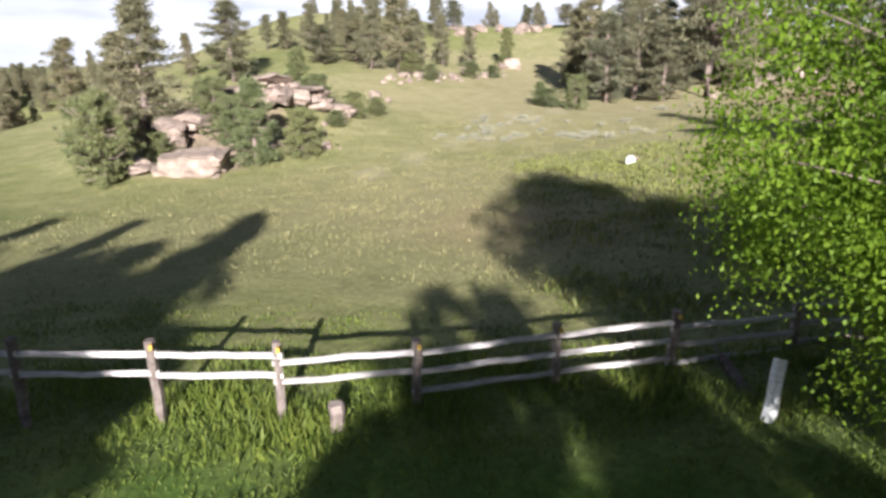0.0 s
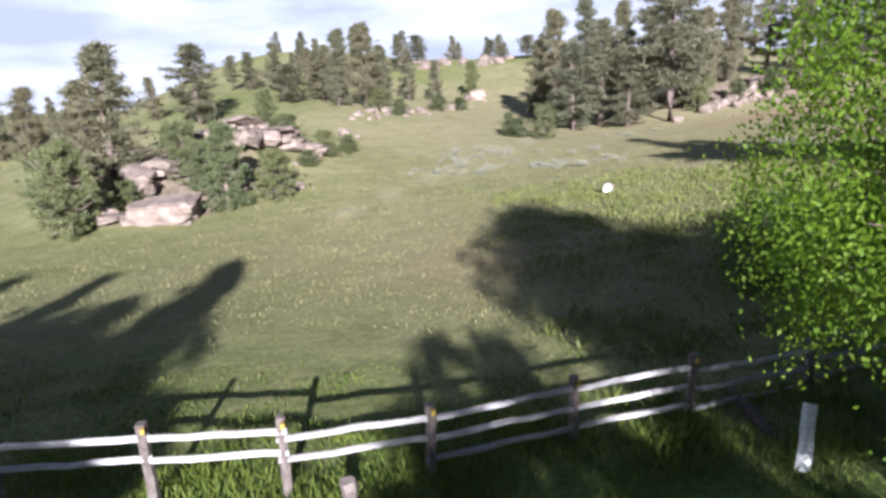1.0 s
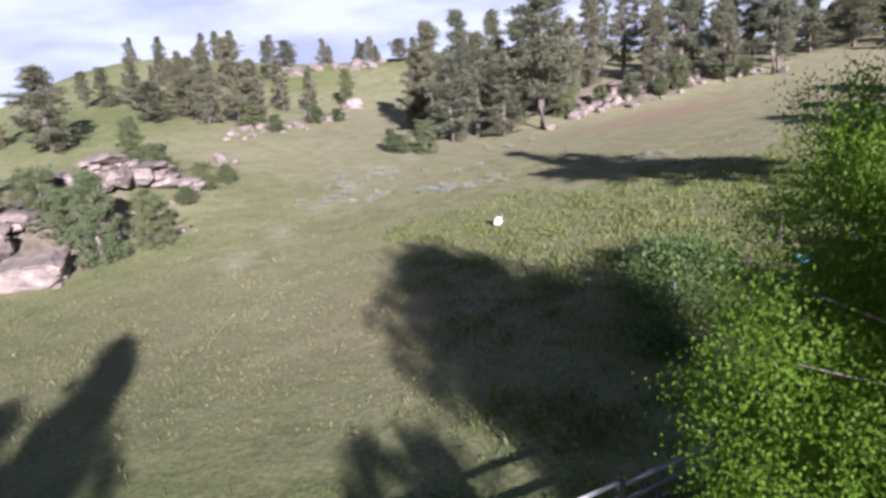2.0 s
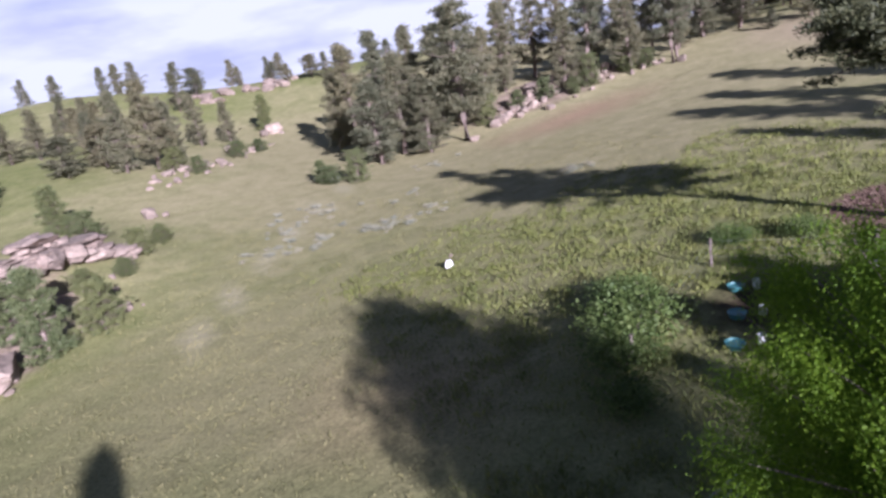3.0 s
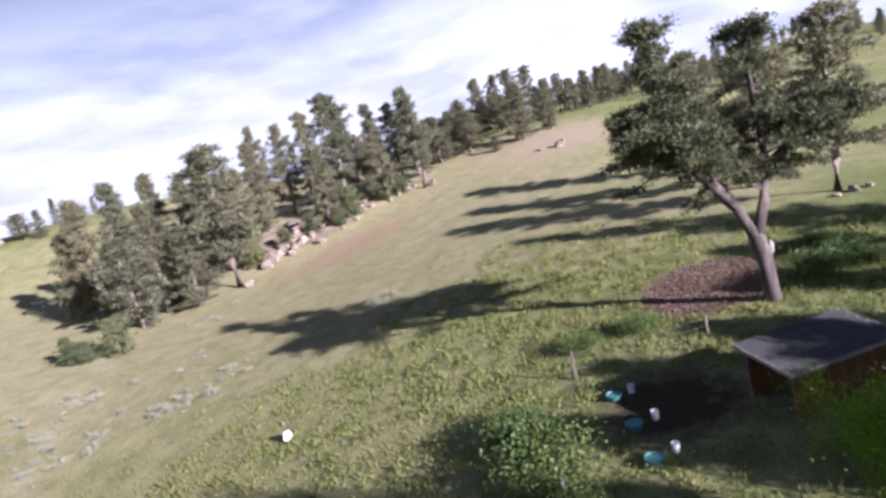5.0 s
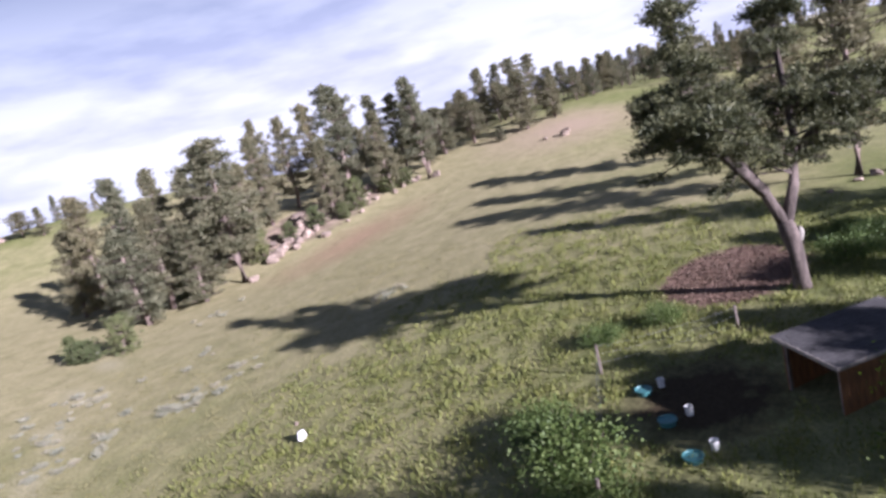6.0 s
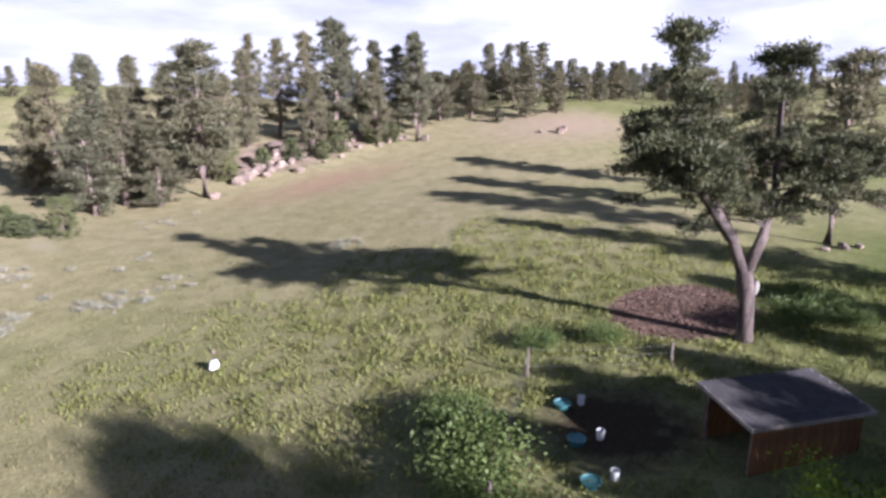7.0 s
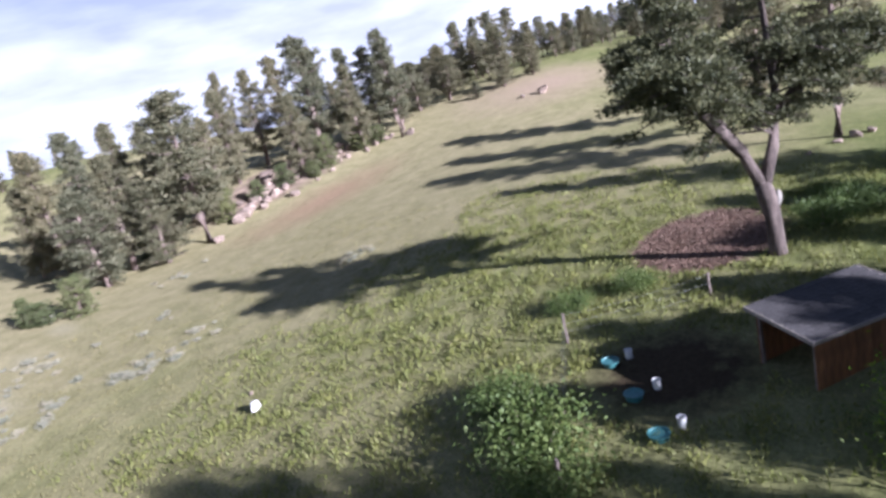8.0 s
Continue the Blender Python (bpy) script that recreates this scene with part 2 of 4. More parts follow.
MAT_WIRE = surface("galvanised_wire", (0.3, 0.3, 0.3), (0.45, 0.45, 0.45), 8.0, 0.5, 0.8, bump=0)
MAT_PAINT = surface("white_car_paint", (0.7, 0.7, 0.72), (0.8, 0.8, 0.82), 1.0, 0.3, bump=0)
MAT_DARKPAINT = surface("dark_car_paint", (0.05, 0.055, 0.06), (0.09, 0.095, 0.1), 1.0, 0.3, bump=0)
MAT_GLASS = surface("tinted_window", (0.02, 0.025, 0.03), (0.03, 0.035, 0.04), 1.0, 0.08, bump=0)
MAT_TYRE = surface("tyre_rubber", (0.02, 0.02, 0.02), (0.035, 0.035, 0.035), 5.0, 0.9, bump=0)

# ---- lie of the land ----
SWELL_X, SWELL_Y, SWELL = (-80, -40, 0, 40, 80, 120, 160), (-10, 30, 70, 110, 150, 190), 34.0
SWELL_HEIGHT = (
    (1.9, 3.6, 0.6, -1, -0.2, 2, -0.7),
    (0.2, -3.6, -2.2, 4.1, -1.9, -2.2, -0.9),
    (-3.6, 0.1, -0.1, -2.2, 3.2, 3.5, 0.9),
    (-10.3, 9.1, 0.1, -1.9, 1.3, 3, 2.4),
    (-10, 10.1, -8.8, 6.2, 3.4, -1, 0.1),
    (0.4, 13, 4.4, 7.3, 2.7, 0.2, 0.1),
)
KNOLLS = ((-19, 61, 6.5, 7, 4.2), (50, 100, 13, 8, 3.0))


def land(x, y):
    """The height of the ground, from broad swells, two rocky knolls and a slow fall to the plains."""
    x, y = np.asarray(x, float), np.asarray(y, float)
    z = np.zeros_like(x)
    for cy, row in zip(SWELL_Y, SWELL_HEIGHT):
        for cx, high in zip(SWELL_X, row):
            z = z + high * np.exp(-((x - cx) ** 2 + (y - cy) ** 2) / (2 * SWELL ** 2))
    for cx, cy, sx, sy, high in KNOLLS:
        z = z + high * np.exp(-((x - cx) / sx) ** 2 / 2 - ((y - cy) / sy) ** 2 / 2)
    far = np.hypot(x - 20, y - 60)
    z = z - 30 * (1 - np.exp(-np.maximum(far - 170, 0) ** 2 / 700 ** 2))
    # far wooded rise beyond the fields
    z = z + 14 * np.exp(-((x - 260) / 90) ** 2 / 2 - ((y - 170) / 120) ** 2 / 2)
    z = z + 10 * np.exp(-((x - 330) / 70) ** 2 / 2 - ((y - 30) / 120) ** 2 / 2)
    return z + 0.03 * np.sin(x * 0.7 + 2.3 * np.sin(y * 0.37)) * np.sin(y * 0.61 + 2.1 * np.sin(x * 0.29))


def land_at(x, y):
    return float(land(x, y))


def mesh_object(name, verts, faces, material, parent=None, smooth=False):
    me = bpy.data.meshes.new(name)
    me.from_pydata(verts, [], faces)
    me.materials.append(material)
    if smooth:
        me.polygons.foreach_set("use_smooth", [True] * len(me.polygons))
    me.update()
    ob = new(name, me)
    ob.parent = parent
    return ob


def part(name, bm, material, parent=None, label="", smooth=False):
    """Links a bmesh as one mesh object under a thing or a part."""
    me = bpy.data.meshes.new(name)
    bm.to_mesh(me)
    bm.free()
    me.materials.append(material)
    if smooth:
        me.polygons.foreach_set("use_smooth", [True] * len(me.polygons))
    ob = new(name, me)
    ob.parent = parent
    return tagged(ob, label)


def empty(name, x, y, z, turn=0.0):
    ob = new(name)
    ob.empty_display_size = 0.2
    ob.matrix_basis = pose(x, y, z, 0, 0, turn)
    return ob


near_x = np.arange(-62, 152, 1.0)
near_y = np.arange(-30, 192, 1.0)
steps = np.cumsum(1.12 ** np.arange(1, 54))
far_mult = 4000 / steps[-1]
grid_x = np.concatenate([near_x[0] - steps[::-1] * far_mult, near_x, near_x[-1] + steps * far_mult])
grid_y = np.concatenate([near_y[0] - steps[::-1] * far_mult, near_y, near_y[-1] + steps * far_mult])
gx, gy = np.meshgrid(grid_x, grid_y)
gz = land(gx, gy)
nx, ny = len(grid_x), len(grid_y)
corner = (np.arange(ny - 1)[:, None] * nx + np.arange(nx - 1)[None, :]).ravel()
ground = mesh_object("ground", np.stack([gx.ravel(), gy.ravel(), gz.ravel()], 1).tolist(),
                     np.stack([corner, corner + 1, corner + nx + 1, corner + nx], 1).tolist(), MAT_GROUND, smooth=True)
tagged(ground, "rolling meadow of green and dry tan grass", "meadow", kind="structure")


# ---- plants ----
def blades(centres, ways, sides, length, width):
    """Quads, one a leaf: from each centre along its way, as wide as said."""
    n = len(centres)
    ways = ways / (np.linalg.norm(ways, axis=1, keepdims=True) + 1e-9)
    sides = np.cross(ways, sides)
    sides = sides / (np.linalg.norm(sides, axis=1, keepdims=True) + 1e-9)
    length, width = np.broadcast_to(length, n)[:, None], np.broadcast_to(width, n)[:, None]
    a = centres
    b = centres + ways * length * 0.5 + sides * width * 0.5
    c = centres + ways * length
    d = centres + ways * length * 0.5 - sides * width * 0.5
    verts = np.stack([a, b, c, d], 1).reshape(-1, 3)
    faces = np.arange(4 * n).reshape(-1, 4)
    return verts, faces


def leaf_part(name, chunks, material, parent):
    """All leaves of one crown or sward as one mesh of quads."""
    verts = np.concatenate([v for v, f in chunks])
    count = len(verts) // 4
    me = bpy.data.meshes.new(name)
    me.vertices.add(4 * count)
    me.vertices.foreach_set("co", verts.astype(np.float32).ravel())
    me.loops.add(4 * count)
    me.loops.foreach_set("vertex_index", np.arange(4 * count, dtype=np.int32))
    me.polygons.add(count)
    me.polygons.foreach_set("loop_start", np.arange(0, 4 * count, 4, dtype=np.int32))
    me.materials.append(material)
    me.update(calc_edges=True)
    me.validate()
    ob = new(name, me)
    ob.parent = parent
    return ob


def tube(bm, points, radii, sides=7):
    """A tapered tube along points."""
    rings = []
    for i, (p, r) in enumerate(zip(points, radii)):
        p = Vector(p)
        a = Vector(points[max(i - 1, 0)])
        b = Vector(points[min(i + 1, len(points) - 1)])
        q = (b - a).to_track_quat("Z", "Y")
        rings.append([bm.verts.new(p + q @ Vector((r * math.cos(t), r * math.sin(t), 0)))
                      for t in [2 * math.pi * k / sides for k in range(sides)]])
    for lo, hi in zip(rings, rings[1:]):
        for k in range(sides):
            bm.faces.new((lo[k], lo[(k + 1) % sides], hi[(k + 1) % sides], hi[k]))
    bm.faces.new(rings[0][::-1])
    bm.faces.new(rings[-1])


def pine(name, seed, high, wide, bare, limbs, tufts, tuft_size, material, round_top=0.5, trunk=None, lean=0.02):
    """A pine at the origin: tapered trunk, limbs, and a crown of needle tufts with gaps."""
    rng = np.random.default_rng(seed)
    root = empty(name, 0, 0, 0)
    bm = bmesh.new()
    bend = rng.uniform(-lean, lean, (6, 2)).cumsum(0) * high
    stem = [(bend[i][0] if i else 0, bend[i][1] if i else 0, high * 0.97 * i / 5 - (0.3 if i == 0 else 0)) for i in range(6)]
    base_r = trunk or 0.02 * high + 0.04
    tube(bm, stem, [base_r * (1 - 0.17 * i) + 0.02 for i in range(6)], 8)
    chunks = []
    for k in range(limbs):
        u = (k + rng.uniform(0, 1)) / limbs
        z = high * (bare + (1 - bare) * u)
        v = (z / high - bare) / (1 - bare)
        profile = (1 - v) ** round_top * min(1.0, 0.55 + 1.6 * v)
        az = k * 2.4 + rng.uniform(-0.5, 0.5)
        lobe = 0.82 + 0.26 * math.sin(2 * az + seed + 7 * v) + 0.2 * math.sin(3 * az - 11 * v + 2 * seed)
        reach = wide / 2 * profile * rng.uniform(0.5, 1.2) * lobe + 0.25
        i = min(4, int(z / high * 5.15))
        fr = z / high * 5.15 - i
        px = stem[i][0] * (1 - fr) + stem[min(i + 1, 5)][0] * fr
        py = stem[i][1] * (1 - fr) + stem[min(i + 1, 5)][1] * fr
        rise = rng.uniform(-0.15, 0.25) + 0.5 * v
        tip = (px + reach * math.cos(az), py + reach * math.sin(az), z + reach * rise)
        mid = (px + reach * 0.5 * math.cos(az), py + reach * 0.5 * math.sin(az), z + reach * rise * 0.3 - 0.04 * reach)
        tube(bm, [(px, py, z), mid, tip], [0.012 * reach + 0.03, 0.008 * reach + 0.02, 0.012], 4)
        count = max(2, int(reach / (wide / 2) * 5))
        for c in range(count):
            s = 0.35 + 0.65 * (c + rng.uniform(0.2, 1)) / count
            cen = np.array([px, py, z]) * (1 - s) + np.array(tip) * s + rng.normal(0, 0.09 * reach + 0.05, 3) * (1, 1, 0.6)
            cl = rng.uniform(0.7, 1.25) * tuft_size
            ways = rng.normal(0, 1, (tufts, 3)) * (1, 1, 0.7) + (0.25 * math.cos(az), 0.25 * math.sin(az), 0.35)
            offs = rng.normal(0, 0.33, (tufts, 3)) * (cl, cl, cl * 0.5)
            chunks.append(blades(cen + offs, ways, rng.normal(0, 1, (tufts, 3)), cl * rng.uniform(0.4, 0.75, tufts), cl * rng.uniform(0.07, 0.15, tufts)))
    part("trunk", bm, MAT_BARK, root, smooth=True)
    leaf_part("crown", chunks, material, root)
    return root


def bush(name, seed, high, wide, count, leaf, material, stems=7):
    """A many-stemmed shrub at the origin with a crown of single leaves."""
    rng = np.random.default_rng(seed)
    root = empty(name, 0, 0, 0)
    chunks = []
    per = count // stems
    for k in range(stems):
        az = 2.4 * k + rng.uniform(-0.4, 0.4)
        out = wide / 2 * rng.uniform(0.25, 0.75)
        top = high * rng.uniform(0.55, 0.9)
        tip = np.array([out * math.cos(az), out * math.sin(az), top])
        bm = bmesh.new()
        tube(bm, [(0.05 * math.cos(az), 0.05 * math.sin(az), -0.1), tuple(tip * (0.6, 0.6, 0.5)), tuple(tip)], [0.022 * high, 0.014 * high, 0.005 * high], 5)
        part("stem", bm, MAT_BARK, root)
        cen = tip * rng.uniform(0.35, 1.1, (per, 1)) + rng.normal(0, 1, (per, 3)) * (wide * 0.14, wide * 0.14, high * 0.13)
        cen[:, 2] = np.clip(cen[:, 2], 0.05, high)
        chunks.append(blades(cen, rng.normal(0, 1, (per, 3)) + (0, 0, 0.4), rng.normal(0, 1, (per, 3)), leaf * rng.uniform(0.7, 1.4, per), leaf * rng.uniform(0.35, 0.7, per)))
    leaf_part("crown", chunks, material, root)
    return root


def plant(master, x, y, size=1.0, wide=1.0, turn=0.0, sink=0.05):
    """A copy of a plant on the land."""
    m = pose(x, y, land_at(x, y) - sink, 0, 0, turn) @ Matrix.Diagonal((wide, wide, size, 1))
    return copy_thing(master, m)


# ---- the old pine beside the pen ----
def old_pine():
    rng = np.random.default_rng(11)
    x, y = 28.7, 20.2
    root = empty("old_pine", x, y, land_at(x, y) - 0.1)
    bm = bmesh.new()
    tube(bm, [(0.05, 0, -0.3), (0.0, 0, 0.5), (-0.02, 0.02, 1.8), (-0.1, 0.14, 2.8), (-0.24, 0.3, 3.6)], [0.5, 0.38, 0.34, 0.43, 0.36], 10)
    forks = [
        [(-0.22, 0.28, 3.4), (-0.8, 0.8, 5.2), (-1.7, 1.7, 7.6), (-2.5, 2.7, 10.6), (-2.9, 3.1, 14.4)],
        [(-0.2, 0.25, 3.3), (0.3, -0.2, 5.2), (0.7, -0.4, 7.2), (0.3, -0.2, 13.3)],
        [(0.75, -0.38, 6.6), (2.2, -1.4, 7.8), (3.4, -2.4, 9.4)],
        [(-0.8, 0.8, 5.2), (-3.6, 1.4, 7.8), (-6.0, 1.6, 9.6)],
        [(-1.2, 1.2, 6.2), (-1.8, 3.0, 8.4), (-2.6, 4.2, 10.4)],
    ]
    for f in forks:
        tube(bm, f, [0.3 - 0.055 * i for i in range(len(f))], 8)
    chunks = []
    limb_at = [(f, s) for f in forks for s in (0.46, 0.6, 0.72, 0.82, 0.92, 1.0)]
    for k in range(210):
        f, s = limb_at[k % len(limb_at)]
        s = min(1.0, s + rng.uniform(-0.1, 0.08))
        seg = min(len(f) - 2, int(s * (len(f) - 1)))
        fr = s * (len(f) - 1) - seg
        a = np.array(f[seg]) * (1 - fr) + np.array(f[seg + 1]) * fr
        az = rng.uniform(0, 2 * math.pi)
        v = (a[2] - 4.0) / 8.0
        reach = rng.uniform(1.3, 4.4) * max(0.25, 1.0 - 0.75 * max(v - 0.2, 0))
        tip = a + np.array([reach * math.cos(az), reach * math.sin(az), reach * rng.uniform(-0.28, 0.35)])
        tip[2] = max(tip[2], 3.7)
        mid = (a + tip) / 2 + (0, 0, 0.12 * reach)
        tube(bm, [tuple(a), tuple(mid), tuple(tip)], [0.07, 0.045, 0.015], 5)
        for c in range(6):
            s2 = 0.36 + 0.64 * (c + rng.uniform(0, 1)) / 6
            cen = a * (1 - s2) + tip * s2 + (0, 0, 0.1 * reach * (1 - abs(2 * s2 - 1))) + rng.normal(0, 0.28, 3) * (1, 1, 0.6)
            if cen[2] < 6.3 and math.hypot(cen[0], cen[1]) < 2.6:
                continue
            n = 62
            offs = rng.normal(0, 0.2, (n, 3)) * (1, 1, 0.5)
            ways = rng.normal(0, 1, (n, 3)) * (1, 1, 0.7) + (0, 0, 0.35)
            chunks.append(blades(cen + offs, ways, rng.normal(0, 1, (n, 3)), rng.uniform(0.18, 0.34, n), rng.uniform(0.04, 0.09, n)))
    trunk = part("trunk", bm, MAT_OLDBARK, root, smooth=True)
    bm = bmesh.new()
    bmesh.ops.create_icosphere(bm, subdivisions=3, radius=1.0, matrix=pose(0.02, -0.2, 2.75, 12, 0, 0) @ Matrix.Diagonal((0.2, 0.2, 0.45, 1)))
    for v in bm.verts:
        v.co += v.co.normalized() * 0.03 * noise.noise(v.co * 6)
    part("scar", bm, MAT_DEADWOOD, trunk, "pale barkless scar on the trunk", smooth=True)
    leaf_part("crown", chunks, MAT_OLDPINE, root)
    return tagged(root, "old forked pine with bare lower trunk on a patch of earth", "pine tree")


old_pine()


# ---- leafy tree at the fence's end ----
def leafy_tree():
    rng = np.random.default_rng(5)
    x, y = 7.8, 8.2
    root = empty("leafy_tree", x, y, land_at(x, y) - 0.1)
    bm = bmesh.new()
    tube(bm, [(0, 0, -0.3), (0.05, 0, 0.9), (0.0, 0.1, 2.2), (0.1, 0.1, 3.4)], [0.3, 0.22, 0.19, 0.16], 9)
    chunks = []
    for k in range(160):
        u = (k + 0.5) / 160
        az = k * 2.399
        lat = math.asin(1 - 2 * u)
        r = rng.uniform(0.66, 1.06)
        # the crown narrows to its top and bulges unevenly
        slim = 1 - 0.3 * max(0.0, math.sin(lat)) ** 1.5 + 0.08 * math.sin(3 * az + 4 * lat)
        tip = np.array([4.5 * r * slim * math.cos(lat) * math.cos(az), 5.1 * r * slim * math.cos(lat) * math.sin(az), 4.9 + (4.9 if lat > 0 else 3.8) * math.sin(lat) * rng.uniform(0.8, 1.04)])
        if tip[2] > 5.0:
            tip[2] -= 0.3 * max(0.0, tip[0] - 0.5) * (tip[2] - 5.0) / 4.75
        root_z = min(3.4, max(1.2, tip[2] * 0.5))
        a = np.array([0.05, 0.08, root_z])
        mid = a * 0.5 + tip * 0.5 + (0, 0, 0.5)
        tube(bm, [tuple(a), tuple(mid), tuple(tip)], [0.05, 0.02, 0.006], 5)
        for c in range(14):
            s = rng.uniform(0.5, 1.04)
            cen = a * (1 - s) ** 2 + 2 * mid * s * (1 - s) + tip * s * s + rng.normal(0, 0.26, 3)
            # each spray hangs from its twig
            n = int(rng.integers(230, 350))
            drop = rng.uniform(0, 1, n)[:, None]
            offs = rng.normal(0, 0.15, (n, 3)) * (1 + 0.4 * drop) - drop * (0, 0, 0.55)
            ways = rng.normal(0, 0.7, (n, 3)) + (0, 0, -0.6)
            chunks.append(blades(cen + offs, ways, rng.normal(0, 1, (n, 3)), rng.uniform(0.042, 0.07, n), rng.uniform(0.024, 0.04, n)))
    part("trunk", bm, MAT_BARK, root, smooth=True)
    leaf_part("crown", chunks, MAT_LEAF, root)
    return tagged(root, "bright yellow-green leafy tree beside the rail fence", "tree")


leafy_tree()

# ---- pines, junipers and shrubs, one master of each habit ----
PINES = [
    pine("pine_tree", 21, 12.0, 7.6, 0.06, 74, 84, 0.74, MAT_PINE, 0.85),
    pine("pine_tree", 22, 12.0, 7.0, 0.16, 64, 84, 0.74, MAT_PINE, 0.75),
    pine("pine_tree", 23, 12.0, 6.8, 0.24, 58, 88, 0.74, MAT_PINE, 0.62),
    pine("pine_tree", 24, 12.0, 5.8, 0.06, 66, 84, 0.66, MAT_PINE, 1.05),
    pine("pine_tree", 25, 12.0, 5.4, 0.8, 28, 60, 0.55, MAT_PINE, 0.4, trunk=0.07),
]
JUNIPER = pine("juniper", 31, 5.0, 4.2, 0.02, 96, 100, 0.4, MAT_JUNIPER, 0.7)
ROUND_JUNIPER = pine("juniper", 32, 5.0, 5.2, 0.0, 110, 100, 0.42, MAT_JUNIPER, 0.4)
SHRUB = bush("shrub", 41, 1.2, 2.6, 3200, 0.11, MAT_SHRUB, 9)
SAGE = bush("sagebrush", 42, 0.42, 0.8, 400, 0.07, MAT_SAGE, 4)
for master, label, category in ([(p, "tall ponderosa pine with open ragged crown", "pine tree") for p in PINES]
                                + [(JUNIPER, "light olive conical juniper among sandstone rocks", "juniper"),
                                   (ROUND_JUNIPER, "rounded dark green juniper bush", "juniper"),
                                   (SHRUB, "green leafy shrub in the grass", "shrub"),
                                   (SAGE, "low silvery grey sagebrush in the meadow", "sagebrush")]):
    tagged(master, label, category)

# plan, height and width of each pine
PINE_PLAN = (
    # left knoll
    (-22.8, 51.6, 10.4, 7.4, 0), (-25.6, 54.0, 8.0, 6.0, 0), (-39.5, 71.8, 8.6, 5.8, 1), (-27.3, 87.5, 9.8, 9.0, 0), (-36.4, 96.0, 5.8, 3.6, 3),
    # back ridge
    (-28.1, 119.1, 6.2, 4.8, 3), (-24.0, 118.4, 7.6, 4.8, 1), (-23.5, 143.6, 6.4, 4.0, 3), (-19.3, 138.2, 6.7, 4.0, 0),
    (-11.1, 101.2, 10.8, 5.6, 0), (-7.1, 101.6, 12.0, 7.1, 1), (-4.4, 103.7, 9.2, 5.6, 0), (-2.7, 157.8, 8.4, 5.0, 3),
    (1.8, 170.7, 7.0, 6.8, 2), (21.2, 176.9, 4.9, 4.7, 3), (24.5, 173.7, 4.2, 3.9, 1), (29.6, 168.8, 5.6, 6.8, 2), (32.3, 164.0, 6.0, 3.9, 3),
    (-18.3, 102.2, 5.6, 7.3, 0), (-13.9, 106.9, 6.0, 7.1, 0),
    # right grove
    (21.3, 98.7, 15.0, 8.4, 0), (24.9, 96.9, 16.0, 7.5, 1), (32.6, 104.6, 15.0, 7.4, 0), (32.8, 84.2, 17.6, 11.2, 2), (34.2, 96.5, 13.4, 7.0, 0),
    (46.2, 96.9, 13.6, 6.6, 0), (52.6, 98.5, 14.2, 7.3, 1), (58.7, 91.8, 17.9, 9.1, 2), (66.2, 91.7, 14.6, 6.2, 1), (68.5, 84.0, 16.1, 6.9, 2), (68.3, 88.2, 14.0, 6.0, 2),
    (27.5, 101.5, 12.6, 5.4, 1), (38.5, 99.0, 14.6, 5.8, 1), (42.0, 94.5, 11.6, 5.4, 0), (49.0, 100.5, 15.0, 5.6, 1), (55.5, 94.6, 15.6, 5.6, 2), (62.0, 94.0, 15.8, 5.6, 1), (71.5, 86.5, 13.0, 5.2, 1), (18.8, 100.8, 11.2, 6.0, 0), (75.0, 90.0, 11.0, 6.0, 0), (30.0, 92.0, 9.0, 5.0, 3), (20.4, 84.0, 10.5, 8.6, 0), (24.4, 87.0, 13.0, 8.2, 1), (27.2, 83.6, 9.0, 7.4, 0), (37.6, 90.5, 12.4, 7.6, 0), (53.0, 90.4, 11.0, 6.6, 0), (63.4, 87.6, 12.6, 6.6, 1),
    # far side of the meadow
    (92.9, 80.5, 10.6, 8.0, 0), (100.7, 79.2, 7.4, 5.6, 0), (82.3, 92.0, 8.6, 8.4, 0), (87.2, 89.0, 7.8, 8.5, 1), (86.3, 81.9, 2.9, 3.1, 3), (94.4, 96.6, 8.6, 9.0, 0), (124.5, 84.0, 6.6, 5.2, 0),
    # beyond the old pine; the last is added out of view for its shadow
    (51.0, 21.8, 13.6, 8.2, 2), (66.0, 38.5, 12.6, 7.4, 2), (57.0, 28.5, 12.6, 8.0, 2), (44.5, 4.0, 15.0, 8.0, 1),
)
for i, (x, y, h, w, kind) in enumerate(PINE_PLAN):
    base_w = (6.6, 6.2, 6.0, 5.0, 5.4)[kind]
    tagged(plant(PINES[kind], x, y, h / 12.0, w / base_w, 47 * i), group="pines")

# woods beyond the meadow and on the plains
rng = np.random.default_rng(77)
WOODS = ((110, 112, 22, 14, 26), (165, 84, 18, 12, 16), (262, 22, 40, 16, 34), (240, 60, 50, 30, 30), (-78, 112, 10, 12, 12), (-105, 150, 25, 25, 14), (150, 120, 30, 20, 16), (10, 200, 60, 8, 14), (128, 92, 22, 9, 26), (150, 74, 16, 14, 20), (-112, 168, 26, 10, 44), (-14, 124, 16, 8, 14))
for cx, cy, sx, sy, count in WOODS:
    for k in range(count):
        x, y = rng.normal(cx, sx * 0.6), rng.normal(cy, sy * 0.6)
        h = rng.uniform(5.5, 9.0)
        tagged(plant(PINES[int(rng.integers(0, 4))], x, y, h / 12.0, h / 12.0 * rng.uniform(0.9, 1.3), rng.uniform(0, 360)), "dark pine of the distant woods", group="far woods")

